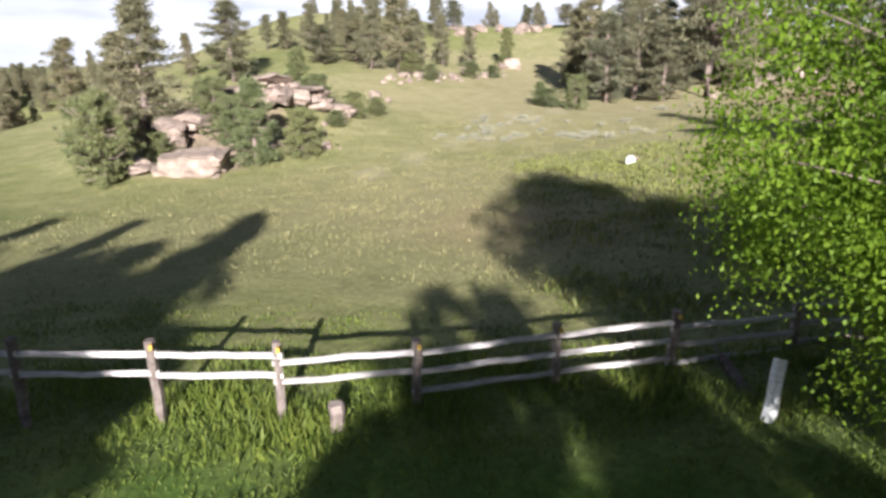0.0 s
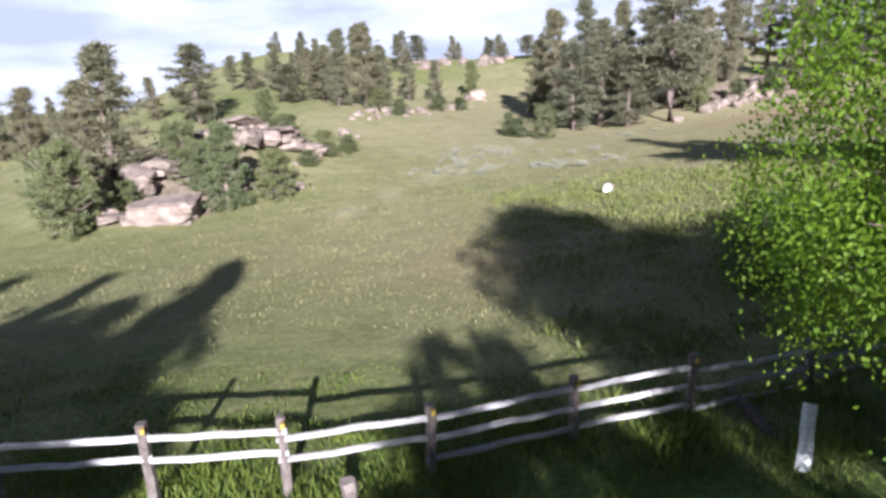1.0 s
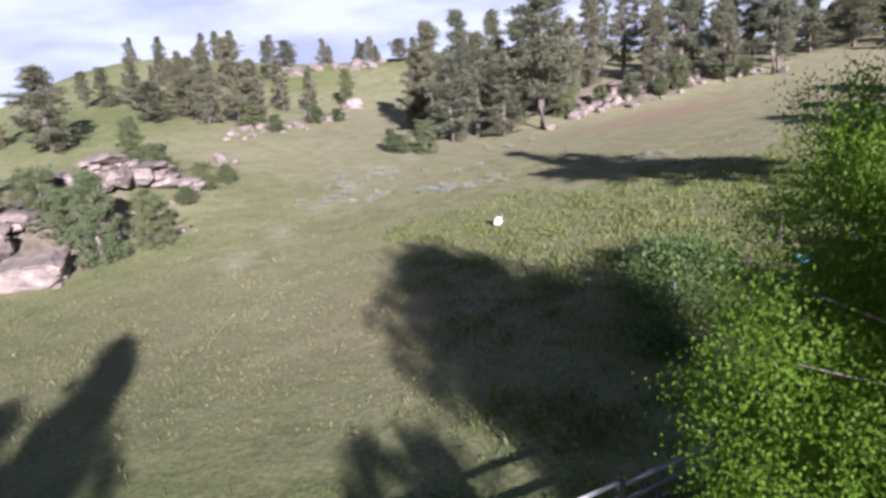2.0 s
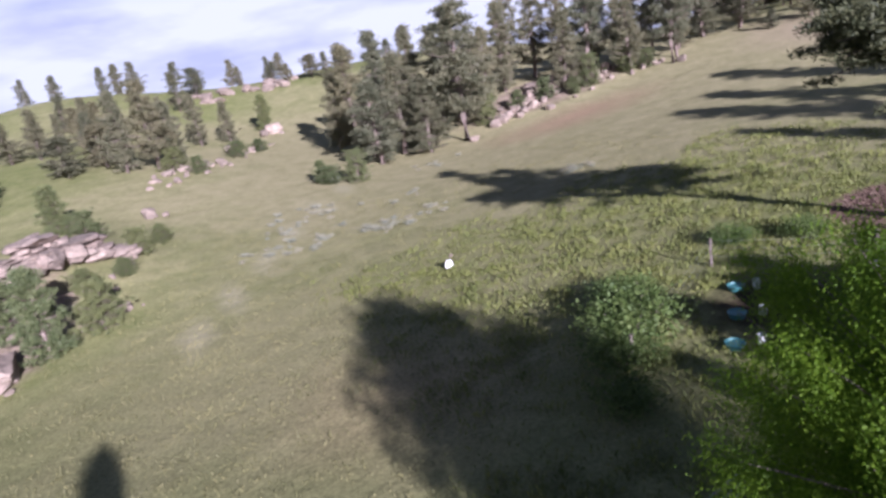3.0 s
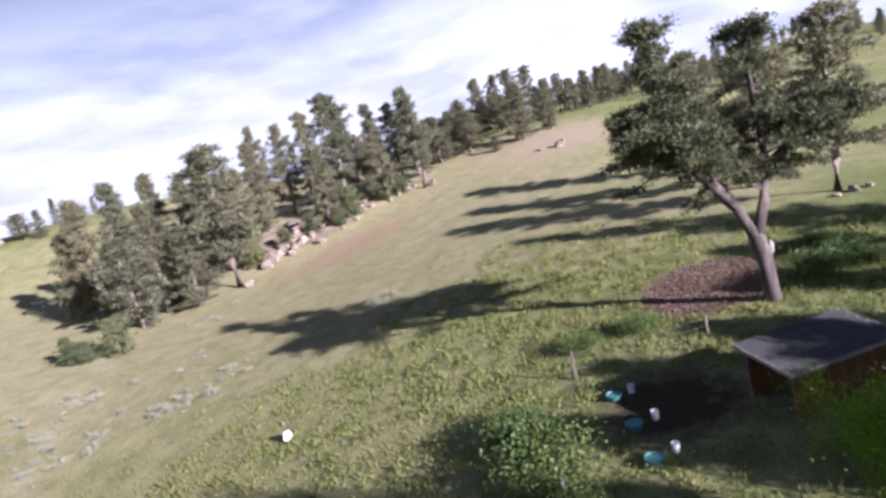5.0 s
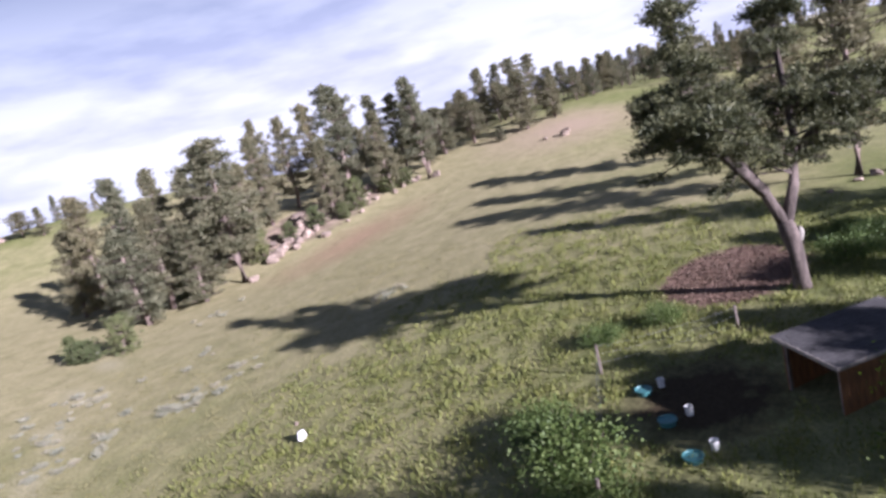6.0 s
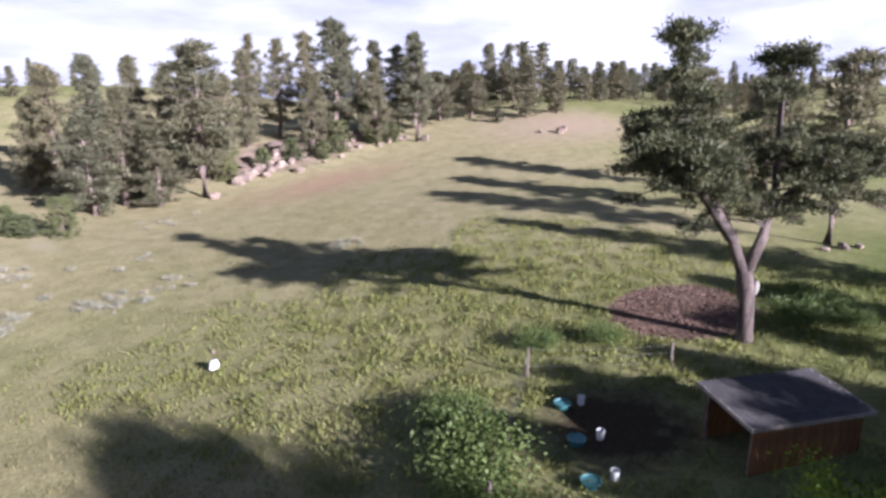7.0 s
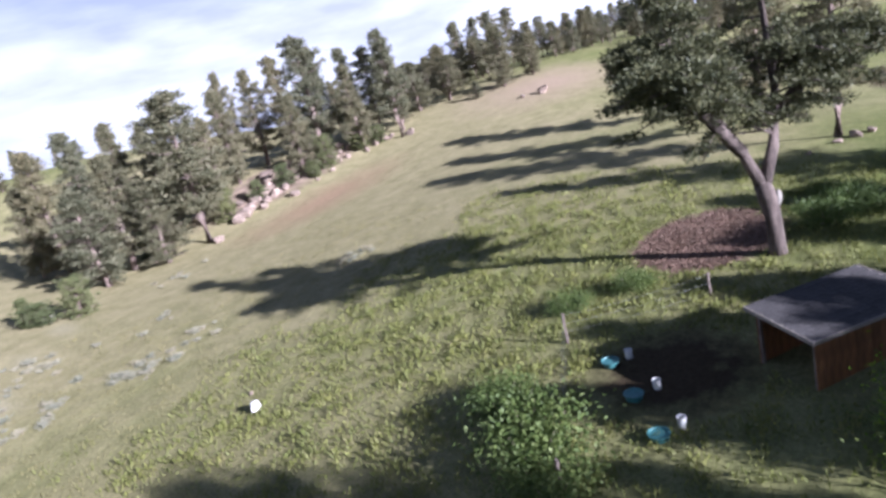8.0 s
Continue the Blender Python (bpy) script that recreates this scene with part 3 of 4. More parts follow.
# trees behind the place where the flight begins, whose shade lies on the yard
for x, y, h, w, kind in ((-6.6, -8.5, 12.4, 5.0, 0), (-9.6, -9.0, 10.8, 6.0, 1), (-12.9, -8.0, 11.8, 4.2, 3), (-17.2, -6.5, 11.4, 4.4, 3), (-10.0, -5.0, 7.2, 8.0, 0), (-6.4, -4.0, 5.6, 4.6, 0),
                         (0.9, -8.5, 9.6, 2.6, 4), (2.2, -6.3, 8.7, 2.4, 4), (3.4, -9.0, 9.8, 2.4, 4), (2.4, -5.5, 5.4, 3.6, 0), (3.8, -6.0, 5.6, 3.6, 1), (-1.4, -5.5, 5.6, 3.0, 0), (5.2, -5.2, 5.9, 3.8, 0), (6.9, -5.0, 5.8, 3.8, 0), (0.0, -5.0, 5.3, 3.4, 0), (0.7, -5.2, 5.4, 2.8, 0), (-5.2, -4.5, 6.3, 3.8, 0), (-7.3, -4.5, 7.6, 5.2, 0), (-11.5, -4.0, 7.4, 6.0, 1),
                         (-0.9, -6.0, 4.7, 2.2, 3), (-15.0, -12.5, 9.0, 8.0, 0), (-21.0, -9.0, 10.0, 7.0, 1),
                         (18.0, -4.0, 9.8, 6.6, 0), (22.5, -3.0, 9.6, 6.6, 1), (27.0, -5.0, 9.6, 6.6, 0), (32.0, -4.0, 9.6, 7.0, 1), (14.5, -5.0, 8.4, 4.4, 1), (38.0, -2.0, 10.0, 7.0, 0)):
    tagged(plant(PINES[kind], x + (1.5 if x < 3 else 0.0), y - (2.0 if x < 8 else 0.0), (h - (1.1 if kind == 4 else 0.75 if x < 8 and h > 8 else 0.3 if -4 < x < 8 else 0.0)) / 12.0, w / 6.0, 30 * x), group="pines")

for x, y, h, w, kind in ((-21.8, 43.4, 5.4, 4.6, 1), (-12.8, 46.8, 5.6, 3.9, 0), (-10.0, 49.0, 3.2, 3.4, 1), (-15.4, 50.6, 3.4, 3.4, 1), (-18.6, 54.0, 3.2, 3.2, 1), (-19.9, 47.6, 2.0, 2.4, 1), (-23.8, 45.6, 4.8, 3.8, 1), (-11.6, 55.0, 1.6, 2.4, 1), (-9.0, 57.6, 1.3, 2.2, 1), (-17.5, 52.5, 3.8, 3.6, 1), (11.6, 131.5, 6.7, 4.6, 0), (14.9, 75.9, 3.6, 3.4, 1), (12.0, 78.4, 2.0, 3.6, 1), (11.2, 79.6, 2.6, 2.6, 0),
                         (-8.2, 62.5, 2.2, 2.6, 1), (-6.6, 66.0, 1.7, 2.4, 1), (-2.0, 97.0, 2.2, 3.0, 1), (4.0, 108.0, 2.4, 4.0, 1), (8.0, 112.0, 2.0, 3.4, 0), (56.0, 88.0, 4.5, 4.0, 1), (48.6, 89.2, 3.0, 3.4, 1), (44.0, 89.6, 2.6, 3.0, 1), (52.6, 87.4, 2.2, 2.8, 1), (38.0, 88.6, 3.2, 3.4, 1), (66.0, 87.0, 2.6, 3.4, 1), (63.0, 88.5, 3.6, 4.0, 1), (40.0, 92.0, 4.4, 4.0, 1), (28.0, 90.0, 3.0, 4.0, 1), (-30, 66, 4, 4, 1), (-13, 70, 2.6, 3.4, 1), (-5, 100, 3, 4, 1),
                         # unseen round junipers, added to the south to shade the yard and the shed
                         (1.8, -5.2, 5.3, 4.8, 1), (5.0, -5.6, 5.3, 4.4, 1), (-6.4, -5.6, 7.8, 5.2, 1), (-10.8, -6.0, 7.6, 6.0, 1), (-15.6, -6.4, 7.4, 6.0, 1),
                         (20.6, -3.4, 7.9, 8.4, 1), (26.0, -3.0, 7.6, 8.0, 1)):
    master, bw = ((JUNIPER, 4.0), (ROUND_JUNIPER, 5.0))[kind]
    tagged(plant(master, x, y, h / 5.0, w / bw, 70 * x), group="junipers")

for x, y, s in ((12.4, 23.6, 1.5), (11.0, 22.0, 1.1), (13.6, 25.4, 1.2), (14.6, 26.6, 0.9), (32.3, 18.8, 1.15), (34.2, 16.8, 0.8), (36.9, 20.1, 0.7), (22.0, 27.6, 0.8), (24.5, 25.4, 0.8), (18.0, 13.0, 1.1), (16.2, 13.0, 1.2), (20.6, 11.8, 1.1), (9.3, 19.5, 0.9)):
    tagged(plant(SHRUB, x, y, s, s * 1.15, 50 * x), group="shrubs")

rng = np.random.default_rng(9)
for cx, cy, sx, sy, count in ((12.4, 54.4, 2.0, 1.2, 22), (1.5, 55.4, 1.1, 1.2, 12), (3.0, 62.0, 1.4, 1.8, 12), (6.4, 66.0, 2.2, 1.6, 14), (5.6, 55.4, 1.0, 1.6, 8), (9.0, 65.0, 2.0, 3.0, 8), (16.6, 63.0, 1.4, 0.7, 7), (16.7, 55.8, 0.5, 0.5, 3), (29.0, 52.0, 1.0, 0.7, 9), (23.5, 75.0, 2.4, 0.9, 8)):
    for k in range(count):
        s = rng.uniform(0.5, 1.1)
        tagged(plant(SAGE, rng.normal(cx, sx), rng.normal(cy, sy), s, s * 1.3, rng.uniform(0, 360)), group="sagebrush")

# masters stand among their copies
for master, x, y in ((PINES[0], 104, 99), (PINES[1], 118, 104), (PINES[2], 122, 98), (PINES[3], 112, 96), (PINES[4], 116, 99), (JUNIPER, -16.0, 74.0), (ROUND_JUNIPER, 61.0, 95.5), (SHRUB, 35.4, 18.4), (SAGE, 12.5, 55.4)):
    master.location = (x, y, land_at(x, y) - 0.05)


# ---- rocks ----
def boulder(seed, x, y, sx, sy, sz, turn=0.0, sink=0.25, material=None, label="weathered pink sandstone boulder", lift=0.0, name="boulder"):
    """An angular, layered stone, partly sunk in the ground."""
    bm = bmesh.new()
    bmesh.ops.create_icosphere(bm, subdivisions=4 if sx > 1.4 else 3, radius=1.0)
    r = random.Random(seed)
    cuts = [Vector((r.gauss(0, 1), r.gauss(0, 1), r.gauss(0, 0.7))).normalized() for _ in range(15)]
    keep = [r.uniform(0.55, 0.86) for _ in cuts]
    for v in bm.verts:
        p = v.co.copy()
        p = Vector([math.copysign(abs(q) ** 0.7, q) for q in p])
        for c, k in zip(cuts, keep):
            d = p.dot(c) - k
            if d > 0:
                p -= c * d
        p *= 1 + 0.1 * noise.noise(p * 2.1 + Vector((seed, 0, 0))) + 0.05 * noise.noise(p * 6.5 + Vector((0, seed, 0)))
        # beds of the stone stand out by turns
        bed = math.floor((p.z + 0.15 * p.x) * 4 + seed)
        out = 1 + 0.16 * noise.noise(Vector((bed * 3.7, seed * 1.3, 0.5)))
        v.co = Vector((p.x * out, p.y * out, p.z))
    ob = part(name, bm, material or MAT_ROCK, None, label)
    ob.matrix_basis = pose(x, y, land_at(x, y) + sz * (1 - 2 * sink) + lift, r.uniform(-8, 8), r.uniform(-8, 8), turn) @ Matrix.Diagonal((sx, sy, sz, 1))
    return tagged(ob, category="rock", group="rocks")


# big slab and ledge of the left knoll
boulder(4, -16.0, 45.2, 2.7, 2.6, 1.35, 40, 0.3, label="large smooth pink sandstone slab")
for i, (x, y, sx, sy, sz, lift) in enumerate((
        (-20.6, 45.6, 1.6, 1.2, 0.9, 0), (-21.4, 46.6, 1.2, 1.0, 0.8, 0.2), (-18.6, 45.0, 1.0, 0.8, 0.6, 0), (-19.6, 49.2, 1.6, 1.3, 1.5, 0.6), (-20.4, 50.4, 1.8, 1.5, 1.3, 1.3),
        (-18.8, 52.0, 1.8, 1.5, 1.2, 0.9), (-16.6, 53.8, 1.5, 1.4, 1.0, 0.6), (-15.2, 56.6, 2.0, 1.6, 1.3, 0.4), (-13.6, 57.2, 1.7, 1.3, 1.5, 0.9), (-12.2, 58.4, 1.5, 1.2, 1.3, 0.8),
        (-10.8, 60.0, 1.3, 1.1, 1.0, 0.5), (-14.4, 58.8, 2.4, 1.8, 0.7, 1.8), (-12.0, 60.4, 2.2, 1.6, 0.5, 1.5), (-9.6, 61.8, 1.6, 1.2, 0.7, 0.3), (-17.6, 57.4, 2.2, 1.4, 0.7, 0.6),
        (-14.0, 53.0, 0.9, 0.8, 0.6, 0), (-15.2, 50.4, 0.9, 0.7, 0.6, 0), (-18.0, 47.4, 1.2, 0.9, 0.9, 0.1), (-22.6, 44.9, 0.9, 0.7, 0.5, 0))):
    boulder(10 + i, x, y, sx * 1.05, sy, sz * 0.6, 37 * i, 0.3, lift=lift)
# thin beds of stone along the ledge
rng = np.random.default_rng(62)
for i in range(96):
    u = rng.uniform(0, 1)
    x, y = -20.8 + 12 * u + rng.normal(0, 0.5), 50.2 + 11.6 * u + rng.normal(0, 0.7) + 2.4 * math.sin(3.1 * u)
    boulder(600 + i, x, y, rng.uniform(0.6, 1.7), rng.uniform(0.5, 1.1), rng.uniform(0.18, 0.42), rng.uniform(-30, 60), 0.2, lift=rng.uniform(0, 1.7) * (1 - 0.5 * abs(2 * u - 1)))
for i, (x, y, s) in enumerate(((-8.85, 51.4, 0.5), (-9.6, 54.8, 0.25), (-8.8, 59.5, 0.4), (-7.9, 77.3, 0.9), (-6.4, 76.6, 0.5), (-10.0, 57.0, 0.3), (-11.4, 52.4, 0.3), (-14.6, 43.6, 0.25), (-7.8, 51.6, 0.15),
                               (3.6, 113.5, 1.1), (4.0, 112.2, 0.8), (6.6, 112.0, 0.7), (12.4, 128.8, 1.5), (10.6, 127.0, 1.0), (-1.0, 101.0, 0.9), (-4.0, 99.5, 0.8), (1.0, 103.0, 0.7), (8.0, 116.0, 0.8),
                               (-6.0, 97.0, 0.7), (46.6, 84.8, 1.15), (51.6, 85.5, 0.5), (54.8, 86.0, 0.6), (57.6, 91.0, 1.6), (57.5, 88.6, 0.7), (46.0, 88.4, 1.3), (44.0, 87.6, 1.1), (42.4, 86.2, 0.9), (45.2, 90.0, 1.5),
                               (47.6, 91.4, 1.6), (64.6, 90.6, 1.4), (62.0, 92.0, 1.6), (69.6, 83.6, 1.2), (67.0, 86.8, 1.3), (36.8, 93.0, 1.2), (33.0, 82.6, 0.8), (41.4, 88.0, 1.3), (43.4, 89.0, 1.2), (45.6, 90.0, 1.3), (38.2, 86.0, 0.9), (40.0, 87.0, 1.1), (49.0, 94.0, 1.6), (52.0, 92.6, 1.5),
                               (86.0, 68.6, 0.9), (88.6, 69.6, 0.6), (84.0, 71.0, 0.5), (50.4, 20.6, 0.6), (48.9, 21.4, 0.45), (46.0, 22.6, 0.3), (51.6, 19.8, 0.5))):
    s *= 0.72 if 40 < x < 72 else 1.0
    boulder(100 + i, x, y, s * 1.25, s, s * 0.8, 61 * i, 0.28)
rng = np.random.default_rng(15)
for i in range(26):
    x = rng.uniform(-8, 26)
    boulder(300 + i, x, 168 + 6 * math.sin(x) + rng.normal(0, 2), rng.uniform(1.2, 2.8), 1.4, rng.uniform(0.6, 1.3), rng.uniform(0, 180), 0.3)

rng = np.random.default_rng(33)
for i in range(48):
    u = rng.uniform(0, 1)
    size = rng.uniform(0.2, 0.75)
    boulder(700 + i, 38 + 33 * u + rng.normal(0, 1.0), 86 + 2.5 * math.sin(4 * u) + rng.uniform(0, 5.0), size * 1.3, size, size * 0.8, rng.uniform(0, 180), 0.28)
for i in range(34):
    u = rng.uniform(0, 1)
    size = rng.uniform(0.2, 0.7)
    boulder(800 + i, -9 + 22 * u + rng.normal(0, 0.8), 94 + 34 * u * u + rng.normal(0, 2.0), size * 1.4, size, size * 0.7, rng.uniform(0, 180), 0.28)
boulder(500, 11.0, 39.3, 0.42, 0.33, 0.34, 20, 0.2, MAT_PALE, "bright white block lying in the grass", name="white_block")
boulder(501, 11.9, 41.2, 0.14, 0.12, 0.14, 20, 0.2, MAT_ROCK, "small grey stone lying in the grass")


# ---- rail fence ----
def box(bm, size, m=None):
    made = bmesh.ops.create_cube(bm, size=1.0, matrix=(m or Matrix()) @ Matrix.Diagonal((*size, 1)))
    return made["verts"]


def rough_beam(length, thick, high, seed, taper=0.15):
    """A split rail or post along x, uneven along its length."""
    bm = bmesh.new()
    r = random.Random(seed)
    n, rings = 7, []
    for i in range(n):
        u = i / (n - 1)
        dy, dz, s = r.uniform(-0.015, 0.015), r.uniform(-0.015, 0.015), 1 - taper * r.random()
        rings.append([bm.verts.new((length * (u - 0.5), dy + thick / 2 * s * a, dz + high / 2 * s * b)) for a, b in ((-1, -0.6), (-0.3, -1), (0.8, -0.8), (1, 0.4), (0.2, 1), (-0.8, 0.7))])
    for a, b in zip(rings, rings[1:]):
        for k in range(6):
            bm.faces.new((a[k], a[(k + 1) % 6], b[(k + 1) % 6], b[k]))
    bm.faces.new(rings[0][::-1])
    bm.faces.new(rings[-1])
    bmesh.ops.recalc_face_normals(bm, faces=bm.faces)
    return bm


FENCE_POSTS = ((-13.0, 12.1), (-10.6, 12.0), (-8.3, 11.9), (-6.1, 11.85), (-4.0, 11.93), (-2.08, 11.92), (0.03, 12.24), (2.35, 12.88), (4.51, 13.44), (7.0, 14.1), (9.5, 14.8))
fence = tagged(empty("rail_fence", 0, 12, land_at(0, 12)), "weathered grey split-rail fence round the yard", "fence")
for i, (x, y) in enumerate(FENCE_POSTS):
    z = 0.06 - 0.02 * x if x < 0 else (0.0 if x < 6 else min(0.1, land_at(x, y)))
    g = land_at(x, y)
    bm = rough_beam(0.88 + (z - g) + 0.35, 0.15, 0.17, i)
    post = part("post", bm, MAT_POST, fence)
    post.matrix_basis = Matrix.Translation((0, -12, -land_at(0, 12))) @ pose(x, y, (z + 0.88 + g - 0.35) / 2, 0, 90 + 2 * math.sin(i * 3), 20 * i)
    if 3 < i < 9:
        bm = bmesh.new()
        box(bm, (0.05, 0.07, 0.08))
        bmesh.ops.bevel(bm, geom=bm.edges[:], offset=0.012, segments=2)
        knob = part("insulator", bm, MAT_YELLOW, post, "small yellow plastic insulator")
        knob.matrix_basis = post.matrix_basis.inverted() @ Matrix.Translation((0, -12, -land_at(0, 12))) @ pose(x + 0.05, y - 0.12, z + 0.8, 0, 0, 15)
    if i:
        x0, y0 = FENCE_POSTS[i - 1]
        run = math.hypot(x - x0, y - y0)
        for k, hz in enumerate((0.66, 0.32, -0.02) if x > 1 else (0.66, 0.32)):
            rail = part("rail", rough_beam(run + 0.16, 0.07, 0.11, 40 + 3 * i + k), MAT_RAIL, fence)
            rail.matrix_basis = Matrix.Translation((0, -12, -land_at(0, 12))) @ pose((x + x0) / 2, (y + y0) / 2 - 0.02, hz + z, 0, math.sin(7 * i + k) * 0.8, math.degrees(math.atan2(y - y0, x - x0)))

stump = part("stump", rough_beam(0.75, 0.24, 0.24, 70), MAT_POST, None, "short sawn-off post in front of the fence")
stump.matrix_basis = pose(-1.14, 11.56, land_at(-1.14, 11.56) + 0.06, 0, 88, 10)
tagged(stump, category="post")
board = part("post", rough_beam(1.15, 0.2, 0.09, 71, 0.05), MAT_WHITE, None, "pale painted post leaning in the yard grass")
board.matrix_basis = pose(5.33, 11.52, land_at(5.33, 11.52) + 0.34, 0, -68, 57)
tagged(board, category="post")
bm = bmesh.new()
tube(bm, [(0, 0, 0.02), (-0.12, -0.8, 0.1), (-0.2, -1.6, 0.08), (-0.1, -2.3, 0.02)], [0.05, 0.09, 0.12, 0.1], 7)
limb = part("fallen_branch", bm, MAT_OLDBARK, None, "dark crooked limb lying in the yard grass")
limb.matrix_basis = pose(5.6, 14.2, land_at(5.6, 14.2))
tagged(limb, category="branch")

# ---- pen: wire fence, tubs, buckets ----
WIRE_POSTS = ((11.15, 21.75, 1.25), (19.28, 26.22, 1.45), (24.1, 21.75, 1.1))
pen = tagged(empty("wire_fence", 11.15, 21.75, land_at(11.15, 21.75)), "sagging wire fence on weathered wooden posts", "fence")
shift = Matrix.Translation((-11.15, -21.75, -land_at(11.15, 21.75)))
tops = []
for i, (x, y, h) in enumerate(WIRE_POSTS):
    g = land_at(x, y)
    post = part("post", rough_beam(h + 0.4, 0.13, 0.13, 90 + i), MAT_POST, pen)
    post.matrix_basis = shift @ pose(x, y, g + (h - 0.4) / 2, 0, 90 + (3, -2, 1)[i], 30 * i)
    tops.append((x, y, g + h))
for a, b in zip(tops, tops[1:]):
    for drop in (0.12, 0.5, 0.9):
        bm = bmesh.new()
        pts = [(a[0] + (b[0] - a[0]) * u, a[1] + (b[1] - a[1]) * u, a[2] + (b[2] - a[2]) * u - drop - 0.12 * 4 * u * (1 - u)) for u in (0, 0.25, 0.5, 0.75, 1)]
        tube(bm, pts, [0.004] * 5, 4)
        wire = part("wire", bm, MAT_WIRE, pen)
        wire.matrix_basis = shift


def lathe(bm, profile, sides=28):
    """A turned shape: rings of (radius, height)."""
    rings = [[bm.verts.new((r * math.cos(2 * math.pi * k / sides), r * math.sin(2 * math.pi * k / sides), z)) for k in range(sides)] for r, z in profile]
    for a, b in zip(rings, rings[1:]):
        for k in range(sides):
            bm.faces.new((a[k], a[(k + 1) % sides], b[(k + 1) % sides], b[k]))
    bm.faces.new(rings[0][::-1])
    bm.faces.new(rings[-1])


def tub():
    root = empty("tub", 0, 0, 0)
    bm = bmesh.new()
    lathe(bm, ((0.26, 0.0), (0.29, 0.02), (0.33, 0.22), (0.36, 0.235), (0.36, 0.25), (0.32, 0.25), (0.3, 0.2), (0.27, 0.06)))
    part("shell", bm, MAT_TEAL, root, smooth=False)
    bm = bmesh.new()
    lathe(bm, ((0.3, 0.195), (0.305, 0.205)))
    part("liner", bm, MAT_TEAL, root, "teal tub floor")
    return tagged(root, "round teal plastic feed tub on bare ground", "tub", "tubs")


def bucket():
    root = empty("bucket", 0, 0, 0)
    bm = bmesh.new()
    lathe(bm, ((0.125, 0.0), (0.13, 0.01), (0.148, 0.34), (0.158, 0.345), (0.158, 0.375), (0.145, 0.375), (0.14, 0.3), (0.125, 0.03)))
    part("shell", bm, MAT_WHITE, root)
    bm = bmesh.new()
    tube(bm, [(0.158 * math.cos(a), 0.158 * math.sin(a) * 0.5 - 0.06, 0.34 - 0.13 * math.sin(a)) for a in [math.pi * k / 8 for k in range(9)]], [0.005] * 9, 5)
    bail = part("handle", bm, MAT_WIRE, root, "thin wire handle")
    bm = bmesh.new()
    bmesh.ops.create_cone(bm, cap_ends=True, segments=10, radius1=0.012, radius2=0.012, depth=0.09, matrix=pose(0, 0.019, 0.21, 0, 90, 0))
    part("grip", bm, MAT_WHITE, bail)
    return tagged(root, "white plastic bucket standing beside a tub", "bucket", "buckets")


first_tub, first_bucket = tub(), bucket()
for i, ((x, y), (u, v)) in enumerate((((18.03, 23.56), (18.7, 23.1)), ((16.24, 21.77), (17.03, 21.25)), ((14.38, 20.07), (15.17, 19.63)))):
    m, n = pose(x, y, land_at(x, y) - 0.01, 0, 0, 40 * i), pose(u, v, land_at(u, v) - 0.01, 0, 0, 70 * i)
    if i:
        copy_thing(first_tub, m), copy_thing(first_bucket, n)
    else:
        first_tub.matrix_basis, first_bucket.matrix_basis = m, n


